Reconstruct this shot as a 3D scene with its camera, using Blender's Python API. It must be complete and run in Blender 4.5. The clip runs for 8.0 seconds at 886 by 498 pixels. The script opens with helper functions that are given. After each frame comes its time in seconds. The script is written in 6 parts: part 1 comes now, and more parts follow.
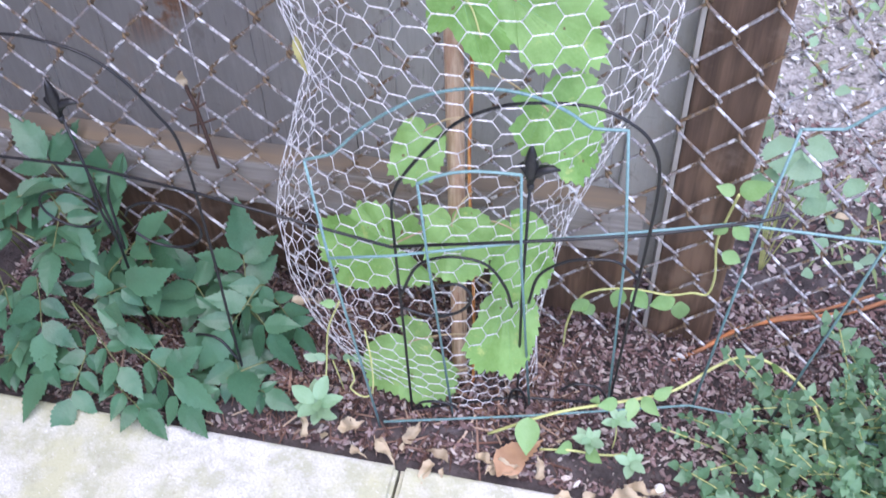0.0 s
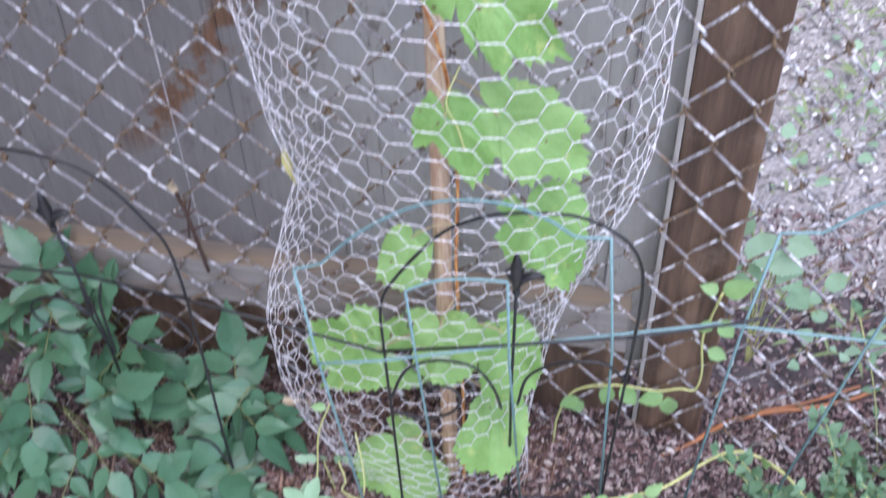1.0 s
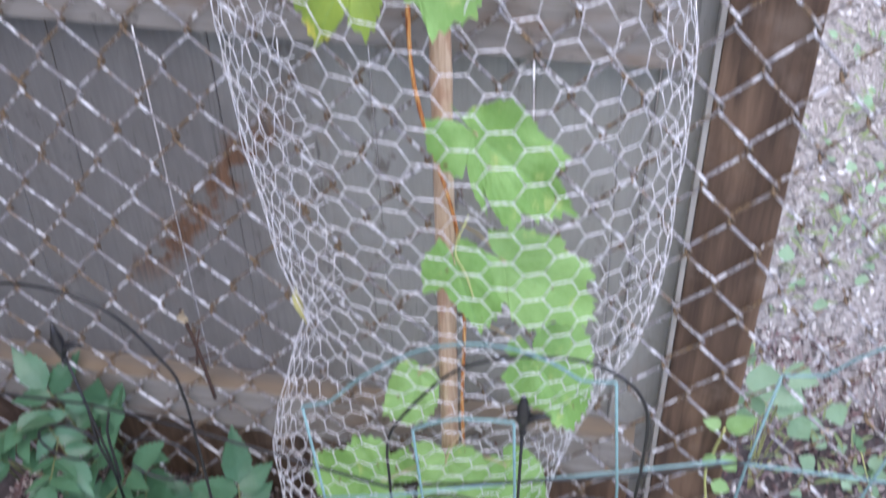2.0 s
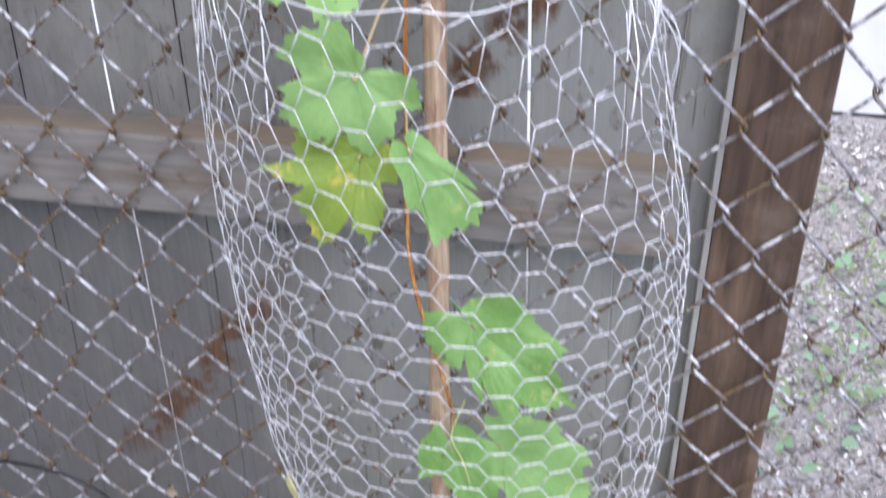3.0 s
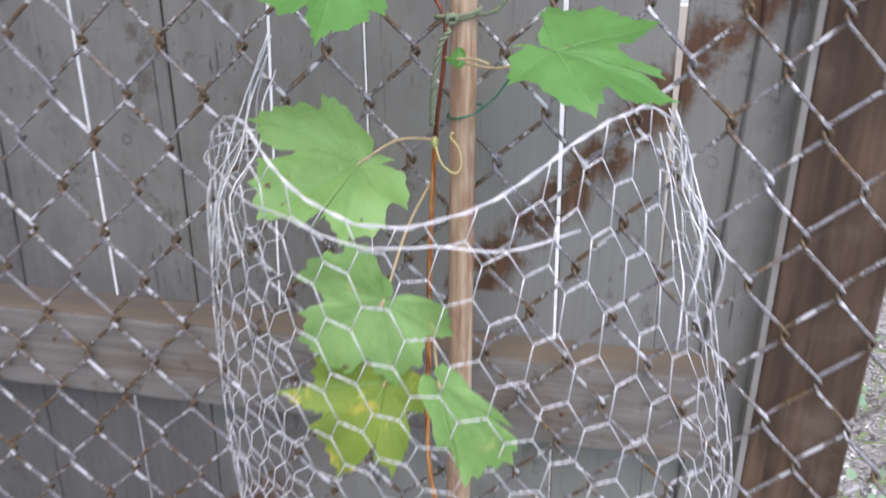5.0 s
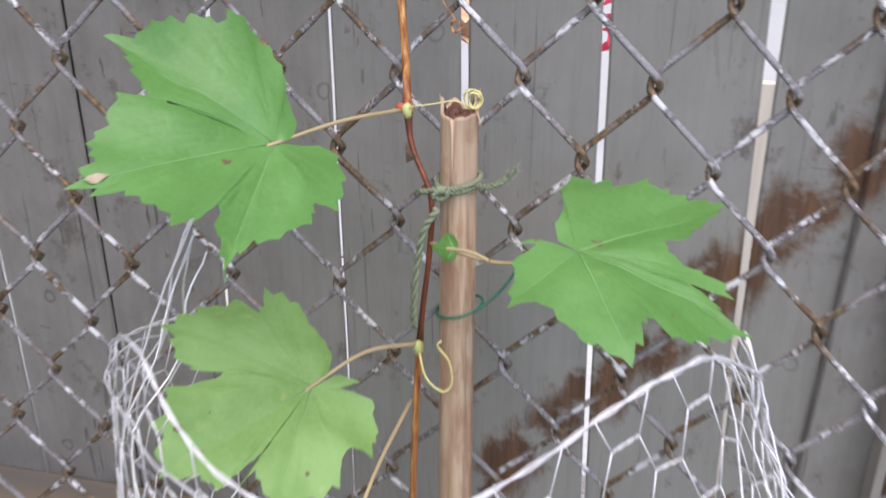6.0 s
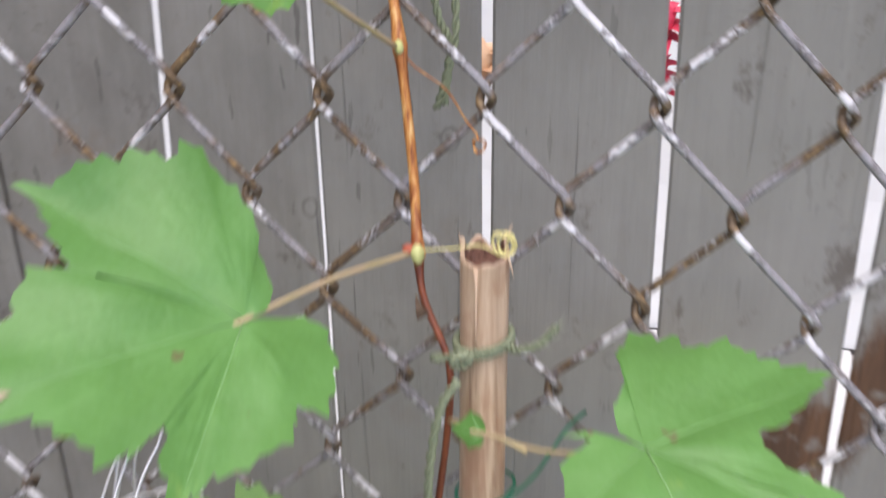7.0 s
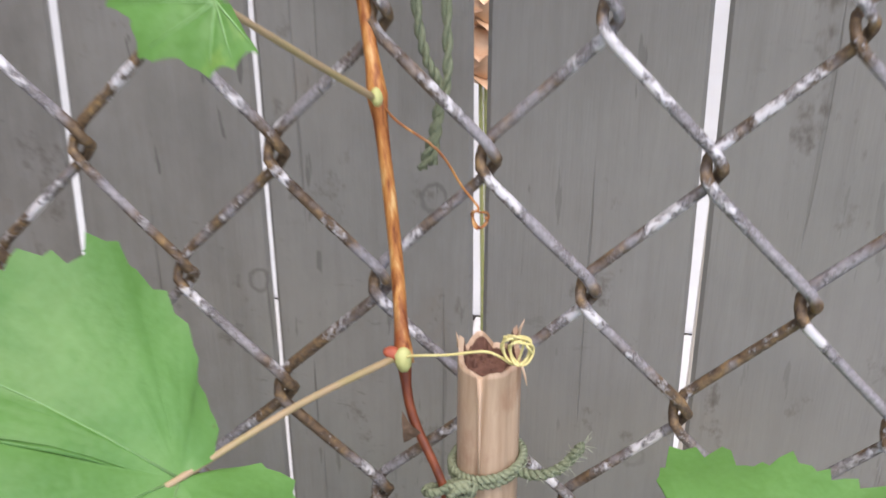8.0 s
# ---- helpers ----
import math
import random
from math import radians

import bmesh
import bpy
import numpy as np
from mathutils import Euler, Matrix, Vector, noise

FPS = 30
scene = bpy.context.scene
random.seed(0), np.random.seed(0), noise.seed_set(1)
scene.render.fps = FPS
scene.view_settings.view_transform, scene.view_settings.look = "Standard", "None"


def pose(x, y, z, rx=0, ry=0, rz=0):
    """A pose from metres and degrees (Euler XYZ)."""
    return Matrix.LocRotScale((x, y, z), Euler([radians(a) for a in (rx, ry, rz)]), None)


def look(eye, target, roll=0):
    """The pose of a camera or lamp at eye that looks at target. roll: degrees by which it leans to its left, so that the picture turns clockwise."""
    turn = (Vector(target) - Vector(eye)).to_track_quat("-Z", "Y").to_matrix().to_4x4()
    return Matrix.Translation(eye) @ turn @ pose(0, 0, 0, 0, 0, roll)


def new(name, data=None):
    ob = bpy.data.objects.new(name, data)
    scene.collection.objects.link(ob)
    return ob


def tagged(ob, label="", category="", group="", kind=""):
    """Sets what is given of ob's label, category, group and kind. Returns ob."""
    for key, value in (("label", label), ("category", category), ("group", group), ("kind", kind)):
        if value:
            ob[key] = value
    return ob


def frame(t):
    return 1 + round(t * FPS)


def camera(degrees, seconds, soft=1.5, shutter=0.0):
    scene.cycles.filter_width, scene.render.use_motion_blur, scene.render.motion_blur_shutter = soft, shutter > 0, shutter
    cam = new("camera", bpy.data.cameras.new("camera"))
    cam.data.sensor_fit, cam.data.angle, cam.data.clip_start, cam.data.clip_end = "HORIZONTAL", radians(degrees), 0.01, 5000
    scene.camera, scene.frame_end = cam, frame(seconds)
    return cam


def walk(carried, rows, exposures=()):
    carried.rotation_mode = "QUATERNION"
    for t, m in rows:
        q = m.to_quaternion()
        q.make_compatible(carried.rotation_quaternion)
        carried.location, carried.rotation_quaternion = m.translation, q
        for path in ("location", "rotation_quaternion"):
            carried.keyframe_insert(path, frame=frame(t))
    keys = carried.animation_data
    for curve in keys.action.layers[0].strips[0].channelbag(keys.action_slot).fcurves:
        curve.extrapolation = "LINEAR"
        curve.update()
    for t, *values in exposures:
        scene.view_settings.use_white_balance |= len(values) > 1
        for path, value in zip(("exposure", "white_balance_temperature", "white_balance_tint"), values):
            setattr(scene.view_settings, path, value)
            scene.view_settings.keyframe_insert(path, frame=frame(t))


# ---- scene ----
cam = camera(42.6, 8.0, soft=1.6, shutter=0.9)
PATH = [
    (0, (-0.0061, -0.9822, 1.3591), (-0.3193, 0.2903, -0.1518), -2.39),
    (0.5, (-0.0055, -0.9760, 1.3718), (-0.3304, 0.3239, -0.1129), -2.87),
    (1, (-0.0048, -0.9698, 1.3941), (-0.3182, 0.4018, -0.0273), -2.58),
    (1.2, (-0.0055, -0.9709, 1.4022), (-0.3163, 0.4253, 0.0043), -2.61),
    (2.3, (-0.0225, -0.9462, 1.4674), (-0.3542, 0.5811, 0.2195), -1.59),
    (2.5, (-0.0239, -0.9448, 1.4766), (-0.3633, 0.6220, 0.2808), -1.88),
    (3, (-0.0386, -0.9358, 1.5000), (-0.3488, 0.6885, 0.3751), -0.83),
    (3.5, (-0.0485, -0.9302, 1.5223), (-0.3770, 0.7456, 0.4814), -0.50),
    (4, (-0.0577, -0.9315, 1.5435), (-0.3793, 0.7870, 0.5722), 0.15),
    (4.2, (-0.0590, -0.9322, 1.5512), (-0.3797, 0.7966, 0.5980), -0.35),
    (5.3, (-0.0924, -0.7576, 1.5629), (-0.4019, 0.9345, 0.5426), 0.25),
    (5.5, (-0.0934, -0.6947, 1.5704), (-0.4373, 0.9861, 0.5425), -0.26),
    (6, (-0.0950, -0.5830, 1.5588), (-0.4940, 1.1235, 0.5952), -0.03),
    (6.5, (-0.1076, -0.5149, 1.5438), (-0.5447, 1.1672, 0.5540), -0.34),
    (7, (-0.1410, -0.4339, 1.5571), (-0.5315, 1.2805, 0.6040), -0.60),
    (7.5, (-0.1712, -0.3674, 1.5587), (-0.4975, 1.3566, 0.5989), -0.07),
    (8, (-0.1825, -0.3297, 1.5415), (-0.4599, 1.3921, 0.5625), 0.02),
]
walk(cam, [(t, look(eye, target, roll)) for t, eye, target, roll in PATH], exposures=[(0, 1.9, 5900, 24), (2.5, 1.69, 6200, 19), (4, 1.6, 6300, 17), (5.5, 1.44, 6550, 17), (8, 1.46, 7000, 18)])

# ---- light ----
world = bpy.data.worlds.new("sky")
scene.world = world
world.use_nodes = True
wn = world.node_tree
sky = wn.nodes.new("ShaderNodeTexSky")
sky.sky_type, sky.sun_disc = "NISHITA", False
sky.sun_elevation, sky.sun_rotation = radians(67), radians(160)
sky.air_density, sky.dust_density, sky.ozone_density = 1.0, 0.6, 1.4
wn.links.new(sky.outputs["Color"], wn.nodes["Background"].inputs["Color"])
wn.nodes["Background"].inputs["Strength"].default_value = 0.10
sun = new("sun", bpy.data.lights.new("sun", "SUN"))
sun.data.energy, sun.data.angle, sun.data.color = 1.58, radians(70), (1.0, 0.94, 0.86)
sun.matrix_world = look((0.6, -1.6, 4.4), (0, 0, 0.4))

# ---- helpers for materials and meshes ----


def shader(name, rough=0.7, metal=0.0):
    m = bpy.data.materials.new(name)
    m.use_nodes = True
    b = m.node_tree.nodes["Principled BSDF"]
    b.inputs["Roughness"].default_value = rough
    b.inputs["Metallic"].default_value = metal
    return m, m.node_tree, b


def node(tree, kind, **values):
    n = tree.nodes.new(kind)
    for key, value in values.items():
        n.inputs[key.replace("_", " ")].default_value = value
    return n


def position(tree, scale=(1, 1, 1), local=False, shift=(0, 0, 0)):
    if local:
        src = tree.nodes.new("ShaderNodeTexCoord").outputs["Object"]
    else:
        src = tree.nodes.new("ShaderNodeNewGeometry").outputs["Position"]
    mp = node(tree, "ShaderNodeMapping", Scale=scale, Location=shift)
    tree.links.new(src, mp.inputs["Vector"])
    return mp.outputs["Vector"]


def speck(tree, vec, scale, detail=4.0, rough=0.55, distort=0.0):
    n = node(tree, "ShaderNodeTexNoise", Scale=scale, Detail=detail, Roughness=rough, Distortion=distort)
    tree.links.new(vec, n.inputs["Vector"])
    return n.outputs["Fac"]


def ramp(tree, fac, stops):
    r = tree.nodes.new("ShaderNodeValToRGB")
    e = r.color_ramp.elements
    while len(e) < len(stops):
        e.new(0.5)
    for k, (p, c) in enumerate(stops):
        e[k].position = p
        e[k].color = (*c, 1) if len(c) == 3 else c
    tree.links.new(fac, r.inputs["Fac"])
    return r.outputs["Color"]


def blend(tree, fac, a, b, mode="MIX"):
    m = tree.nodes.new("ShaderNodeMix")
    m.data_type, m.blend_type = "RGBA", mode
    for sock, v in ((m.inputs[0], fac), (m.inputs[6], a), (m.inputs[7], b)):
        if isinstance(v, bpy.types.NodeSocket):
            tree.links.new(v, sock)
        elif isinstance(v, (int, float)):
            sock.default_value = v
        else:
            sock.default_value = (*v, 1)
    return m.outputs[2]


def calc(tree, op, a, b=0.0):
    m = tree.nodes.new("ShaderNodeMath")
    m.operation = op
    for sock, v in zip(m.inputs, (a, b)):
        if isinstance(v, bpy.types.NodeSocket):
            tree.links.new(v, sock)
        else:
            sock.default_value = v
    return m.outputs[0]


def relief(tree, b, height, strength=0.3, distance=0.002):
    n = node(tree, "ShaderNodeBump", Strength=strength, Distance=distance)
    tree.links.new(height, n.inputs["Height"])
    tree.links.new(n.outputs["Normal"], b.inputs["Normal"])


def random_of(tree):
    return tree.nodes.new("ShaderNodeObjectInfo").outputs["Random"]


def leaf_material(name, base, pale, dark, glow=0.35, rough=0.5, spots=None, from_spot=0.64, vary=0.45, shine=0.4):
    m, t, b = shader(name, rough)
    v = position(t)
    big = speck(t, v, 22, 4, 0.6)
    fine = speck(t, v, 420, 3)
    c = blend(t, ramp(t, big, [(0.4, (0, 0, 0)), (0.6, (1, 1, 1))]), dark, base)
    c = blend(t, calc(t, "MULTIPLY", fine, 0.45), c, pale)
    c = blend(t, calc(t, "MULTIPLY", random_of(t), vary), c, pale)
    if spots:
        mask = ramp(t, speck(t, v, 34, 5, 0.7), [(from_spot, (0, 0, 0)), (from_spot + 0.08, (0.75, 0.75, 0.75))])
        c = blend(t, mask, c, spots)
        holes = ramp(t, speck(t, position(t, (1.1, 1, 0.9)), 75, 2, 0.4), [(0.745, (0, 0, 0)), (0.755, (1, 1, 1))])
        c = blend(t, holes, c, (0.16, 0.1, 0.06))
    t.links.new(c, b.inputs["Base Color"])
    b.inputs["Specular IOR Level"].default_value = shine
    relief(t, b, calc(t, "ADD", calc(t, "MULTIPLY", speck(t, v, 150, 3), 0.35), calc(t, "MULTIPLY", big, 2.0)), 0.4, 0.003)
    tr = t.nodes.new("ShaderNodeBsdfTranslucent")
    warm = blend(t, 0.35, c, (0.4, 0.6, 0.1))
    t.links.new(warm, tr.inputs["Color"])
    mix = t.nodes.new("ShaderNodeMixShader")
    mix.inputs[0].default_value = glow
    t.links.new(b.outputs[0], mix.inputs[1])
    t.links.new(tr.outputs[0], mix.inputs[2])
    t.links.new(mix.outputs[0], t.nodes["Material Output"].inputs["Surface"])
    return m


def plain(name, color, second, scale=60, rough=0.7, metal=0.0, bump=0.3, stretch=(1, 1, 1), distance=0.001, detail=5.0, rand=0.25):
    """Two-tone noise material with relief."""
    m, t, b = shader(name, rough, metal)
    v = position(t, stretch)
    n1, n2 = speck(t, v, scale, detail), speck(t, v, scale * 0.18, 3)
    c = blend(t, ramp(t, n1, [(0.3, (0, 0, 0)), (0.7, (1, 1, 1))]), color, second)
    c = blend(t, calc(t, "MULTIPLY", n2, 0.5), c, tuple(x * 0.55 for x in color))
    c = blend(t, calc(t, "MULTIPLY", random_of(t), rand), c, tuple(min(1, x * 1.5) for x in second))
    t.links.new(c, b.inputs["Base Color"])
    relief(t, b, n1, bump, distance)
    return m


def mesh_of(name, bm, material):
    me = bpy.data.meshes.new(name)
    bm.to_mesh(me)
    bm.free()
    me.materials.append(material)
    return me


def part(name, bm, material, parent, label="", smooth=False):
    me = mesh_of(name, bm, material)
    if smooth:
        me.polygons.foreach_set("use_smooth", [True] * len(me.polygons))
    ob = new(name, me)
    ob.parent = parent
    if label:
        ob["label"] = label
    return ob


def thing(name, label, category, at=(0, 0, 0), group="", kind=""):
    ob = new(name)
    ob.empty_display_size = 0.02
    ob.location = at
    return tagged(ob, label, category, group, kind)


def box(bm, x0, x1, y0, y1, z0, z1, bevel=0.0):
    vs = [bm.verts.new((x, y, z)) for z in (z0, z1) for y in (y0, y1) for x in (x0, x1)]
    fs = [bm.faces.new([vs[k] for k in q]) for q in ((0, 2, 3, 1), (4, 5, 7, 6), (0, 1, 5, 4), (2, 6, 7, 3), (0, 4, 6, 2), (1, 3, 7, 5))]
    if bevel:
        es = list({e for f in fs for e in f.edges})
        bmesh.ops.bevel(bm, geom=es, offset=bevel, segments=2, affect="EDGES", profile=0.6)


def tube(bm, points, radius, sides=6, closed=False):
    """A round wire through the points; radius a number or one for each point."""
    pts = [Vector(p) for p in points]
    n = len(pts)
    radii = radius if isinstance(radius, (list, tuple)) else [radius] * n
    rings, ref = [], None
    for k, p in enumerate(pts):
        d = (pts[(k + 1) % n] if closed or k < n - 1 else p) - (pts[k - 1] if closed or k else p)
        if d.length < 1e-9:
            d = Vector((0, 0, 1))
        d.normalize()
        if ref is None:
            ref = d.orthogonal().normalized()
        ref = (ref - d * ref.dot(d))
        ref = ref.normalized() if ref.length > 1e-6 else d.orthogonal().normalized()
        side = d.cross(ref)
        rings.append([bm.verts.new(p + (ref * math.cos(a) + side * math.sin(a)) * radii[k]) for a in (math.tau * s / sides for s in range(sides))])
    for k in range(n if closed else n - 1):
        a, b = rings[k], rings[(k + 1) % n]
        for s in range(sides):
            f = bm.faces.new((a[s], a[(s + 1) % sides], b[(s + 1) % sides], b[s]))
            f.smooth = True
    if not closed:
        bm.faces.new(rings[0][::-1])
        bm.faces.new(rings[-1])


def curve(points, steps=6):
    """Catmull-Rom points through the given ones."""
    p = [Vector(q) for q in points]
    p = [p[0] * 2 - p[1]] + p + [p[-1] * 2 - p[-2]]
    out = []
    for k in range(1, len(p) - 2):
        a, b, c, d = p[k - 1:k + 3]
        for s in range(steps):
            u = s / steps
            out.append(0.5 * (2 * b + (c - a) * u + (2 * a - 5 * b + 4 * c - d) * u * u + (3 * b - 3 * c + d - a) * u ** 3))
    out.append(p[-2])
    return out


def at_table(rows, z):
    """Linear reading of a table of rows whose first column rises."""
    for a, b in zip(rows, rows[1:]):
        if z <= b[0]:
            u = max(0.0, (z - a[0]) / (b[0] - a[0]))
            return [p + (q - p) * u for p, q in zip(a[1:], b[1:])]
    return list(rows[-1][1:])


rng = random.Random(7)

# ---- materials ----


def fence_wood():
    """Grey-painted boards, weathered, with a bare brown diagonal where a brace once was."""
    m, t, b = shader("grey_painted_wood", 0.75)
    v = position(t, (1, 1, 0.06))
    w = position(t)
    grain = speck(t, v, 190, 6, 0.65)
    streak = speck(t, v, 45, 4)
    blot = speck(t, w, 9, 5, 0.6)
    c = ramp(t, grain, [(0.25, (0.231, 0.224, 0.208)), (0.55, (0.272, 0.265, 0.249)), (0.85, (0.309, 0.302, 0.284))])
    c = blend(t, calc(t, "MULTIPLY", streak, 0.35), c, (0.19, 0.17, 0.148))
    c = blend(t, ramp(t, blot, [(0.55, (0, 0, 0)), (0.75, (0.6, 0.6, 0.6))]), c, (0.15, 0.13, 0.115))
    c = blend(t, calc(t, "MULTIPLY", random_of(t), 0.15), c, (0.307, 0.305, 0.29))
    # hairline cracks along the grain, in loose groups
    where = ramp(t, speck(t, position(t, (1, 1, 0.4), shift=(3.1, 1.7, 0.9)), 17, 3, 0.6), [(0.47, (0, 0, 0)), (0.54, (1, 1, 1))])
    crack = ramp(t, speck(t, position(t, (1, 1, 0.018), shift=(0.4, 1.1, 0.3)), 210, 2, 0.5), [(0.275, (1, 1, 1)), (0.3, (0, 0, 0))])
    c = blend(t, calc(t, "MULTIPLY", crack, 0.5), c, (0.05, 0.044, 0.04))
    split = calc(t, "MULTIPLY", ramp(t, speck(t, position(t, (1, 1, 0.03), shift=(1.9, 0.6, 4.3)), 120, 3, 0.5), [(0.315, (1, 1, 1)), (0.335, (0, 0, 0))]), where)
    c = blend(t, calc(t, "MULTIPLY", split, 0.9), c, (0.03, 0.027, 0.025))
    nick = ramp(t, speck(t, position(t, (1, 1, 0.16), shift=(0.7, 2.2, 5.1)), 170, 3, 0.6), [(0.31, (1, 1, 1)), (0.335, (0, 0, 0))])
    c = blend(t, calc(t, "MULTIPLY", nick, 0.7), c, (0.04, 0.034, 0.03))
    worn = ramp(t, speck(t, position(t, (1, 1, 0.6), shift=(2.9, 6.1, 3.3)), 12, 6, 0.7), [(0.61, (0, 0, 0)), (0.68, (0.6, 0.6, 0.6))])
    c = blend(t, calc(t, "MULTIPLY", worn, grain), c, (0.2, 0.115, 0.065))
    # ringed knots, and scuffs across the grain
    vor = node(t, "ShaderNodeTexVoronoi", Scale=13.0)
    vor.voronoi_dimensions = "2D"
    flat = t.nodes.new("ShaderNodeSeparateXYZ")
    t.links.new(position(t, (1, 1, 0.85)), flat.inputs[0])
    sheet = t.nodes.new("ShaderNodeCombineXYZ")
    t.links.new(flat.outputs[0], sheet.inputs[0])
    t.links.new(flat.outputs[2], sheet.inputs[1])
    t.links.new(sheet.outputs[0], vor.inputs["Vector"])
    wobble = calc(t, "MULTIPLY", calc(t, "SUBTRACT", speck(t, w, 90, 3), 0.5), 0.09)
    ringed = calc(t, "ABSOLUTE", calc(t, "SUBTRACT", calc(t, "ADD", vor.outputs["Distance"], wobble), 0.055))
    ring = ramp(t, ringed, [(0.005, (1, 1, 1)), (0.016, (0, 0, 0))])
    pick = node(t, "ShaderNodeSeparateColor")
    t.links.new(vor.outputs["Color"], pick.inputs[0])
    ring = calc(t, "MULTIPLY", ring, calc(t, "GREATER_THAN", pick.outputs[0], 0.68))
    c = blend(t, calc(t, "MULTIPLY", ring, 0.6), c, (0.06, 0.05, 0.045))
    scuff = ramp(t, speck(t, position(t, (0.35, 1, 1)), 150, 5, 0.75), [(0.62, (0, 0, 0)), (0.69, (1, 1, 1))])
    patch = ramp(t, speck(t, w, 13, 3), [(0.46, (0, 0, 0)), (0.58, (1, 1, 1))])
    c = blend(t, calc(t, "MULTIPLY", calc(t, "MULTIPLY", scuff, patch), 0.7), c, (0.06, 0.048, 0.04))
    smudge = ramp(t, speck(t, position(t, (1, 1, 0.55)), 38, 6, 0.7), [(0.4, (0, 0, 0)), (0.68, (0.55, 0.55, 0.55))])
    c = blend(t, smudge, c, (0.157, 0.15, 0.136))
    pale = ramp(t, speck(t, position(t, (1, 1, 0.3), shift=(4.74, 2.17, 1.94)), 3.0, 3.0, 0.55), [(0.5, (0, 0, 0)), (0.68, (0.85, 0.85, 0.85))])
    c = blend(t, calc(t, "MULTIPLY", pale, ramp(t, grain, [(0.25, (0.6, 0.6, 0.6)), (0.75, (1, 1, 1))])), c, (0.33, 0.328, 0.306))
    blotch = ramp(t, speck(t, position(t, (1, 1, 0.7)), 24, 7, 0.72), [(0.585, (0, 0, 0)), (0.66, (0.7, 0.7, 0.7))])
    c = blend(t, blotch, c, (0.11, 0.09, 0.075))
    # broad darker patch, its noise shifted to fall on the lower left boards
    dark_patch = ramp(t, speck(t, position(t, (1, 1, 0.8), shift=(5.07, 2.27, 4.94)), 2.0, 2.0, 0.5), [(0.5, (0, 0, 0)), (0.64, (0.8, 0.8, 0.8))])
    c = blend(t, calc(t, "MULTIPLY", dark_patch, ramp(t, grain, [(0.25, (1, 1, 1)), (0.8, (0.65, 0.65, 0.65))])), c, (0.13, 0.122, 0.12))
    # bare brown strip along a diagonal line
    sep = t.nodes.new("ShaderNodeSeparateXYZ")
    t.links.new(w, sep.inputs[0])
    line = calc(t, "SUBTRACT", calc(t, "MULTIPLY", calc(t, "ADD", sep.outputs[0], 0.108), 0.79), calc(t, "MULTIPLY", calc(t, "SUBTRACT", sep.outputs[2], 1.1435), 0.613))
    ragged = calc(t, "MULTIPLY", calc(t, "SUBTRACT", speck(t, position(t, (1, 1, 0.35)), 55, 5, 0.7), 0.5), 0.055)
    off = calc(t, "ABSOLUTE", calc(t, "ADD", line, ragged))
    bare = ramp(t, off, [(0.013, (1, 1, 1)), (0.027, (0, 0, 0))])
    holes = ramp(t, speck(t, w, 22, 4, 0.6), [(0.41, (0, 0, 0)), (0.49, (1, 1, 1))])
    brown = ramp(t, grain, [(0.3, (0.07, 0.04, 0.026)), (0.7, (0.19, 0.1, 0.055))])
    along = ramp(t, sep.outputs[2], [(0.44, (0, 0, 0)), (0.5, (1, 1, 1)), (0.7, (1, 1, 1)), (0.75, (0.1, 0.1, 0.1)), (1.0, (0.1, 0.1, 0.1)), (1.06, (1, 1, 1))])
    c = blend(t, calc(t, "MULTIPLY", calc(t, "MULTIPLY", bare, along), holes), c, brown)
    t.links.new(c, b.inputs["Base Color"])
    relief(t, b, calc(t, "SUBTRACT", calc(t, "SUBTRACT", grain, crack), split), 0.5, 0.0012)
    return m


def galvanised():
    """Old chain-link wire: grey zinc under flaking whitish paint, brown rust."""
    m, t, b = shader("weathered_fence_wire", 0.5)
    v = position(t)
    n1, n2 = speck(t, v, 46, 7, 0.72), speck(t, v, 30, 4, 0.6)
    zinc = ramp(t, speck(t, v, 420, 4, 0.7), [(0.3, (0.19, 0.182, 0.192)), (0.7, (0.37, 0.36, 0.385))])
    rust = ramp(t, speck(t, v, 300, 4), [(0.3, (0.06, 0.04, 0.028)), (0.52, (0.165, 0.112, 0.068)), (0.72, (0.32, 0.21, 0.1))])
    sep = t.nodes.new("ShaderNodeSeparateXYZ")
    t.links.new(v, sep.inputs[0])
    back = ramp(t, calc(t, "ADD", sep.outputs[1], 0.5), [(0.4985, (0, 0, 0)), (0.5015, (0.09, 0.09, 0.09))])
    bent = t.nodes.new("ShaderNodeAttribute")
    bent.attribute_name = "bend_wear"
    bend = calc(t, "MULTIPLY", bent.outputs["Fac"], 0.13)
    c = blend(t, ramp(t, calc(t, "ADD", calc(t, "ADD", n2, bend), back), [(0.49, (0, 0, 0)), (0.6, (1, 1, 1))]), zinc, rust)
    flake = ramp(t, calc(t, "SUBTRACT", calc(t, "SUBTRACT", n1, calc(t, "MULTIPLY", bend, 0.6)), calc(t, "MULTIPLY", back, 0.2)), [(0.512, (0, 0, 0)), (0.565, (1, 1, 1))])
    rim = ramp(t, n1, [(0.475, (0, 0, 0)), (0.5, (0.6, 0.6, 0.6)), (0.525, (0, 0, 0))])
    c = blend(t, rim, c, (0.07, 0.055, 0.045))
    c = blend(t, flake, c, (0.68, 0.675, 0.705))
    t.links.new(c, b.inputs["Base Color"])
    b.inputs["Specular IOR Level"].default_value = 0.35
    relief(t, b, calc(t, "ADD", calc(t, "MULTIPLY", n1, 2.0), flake), 0.9, 0.001)
    return m


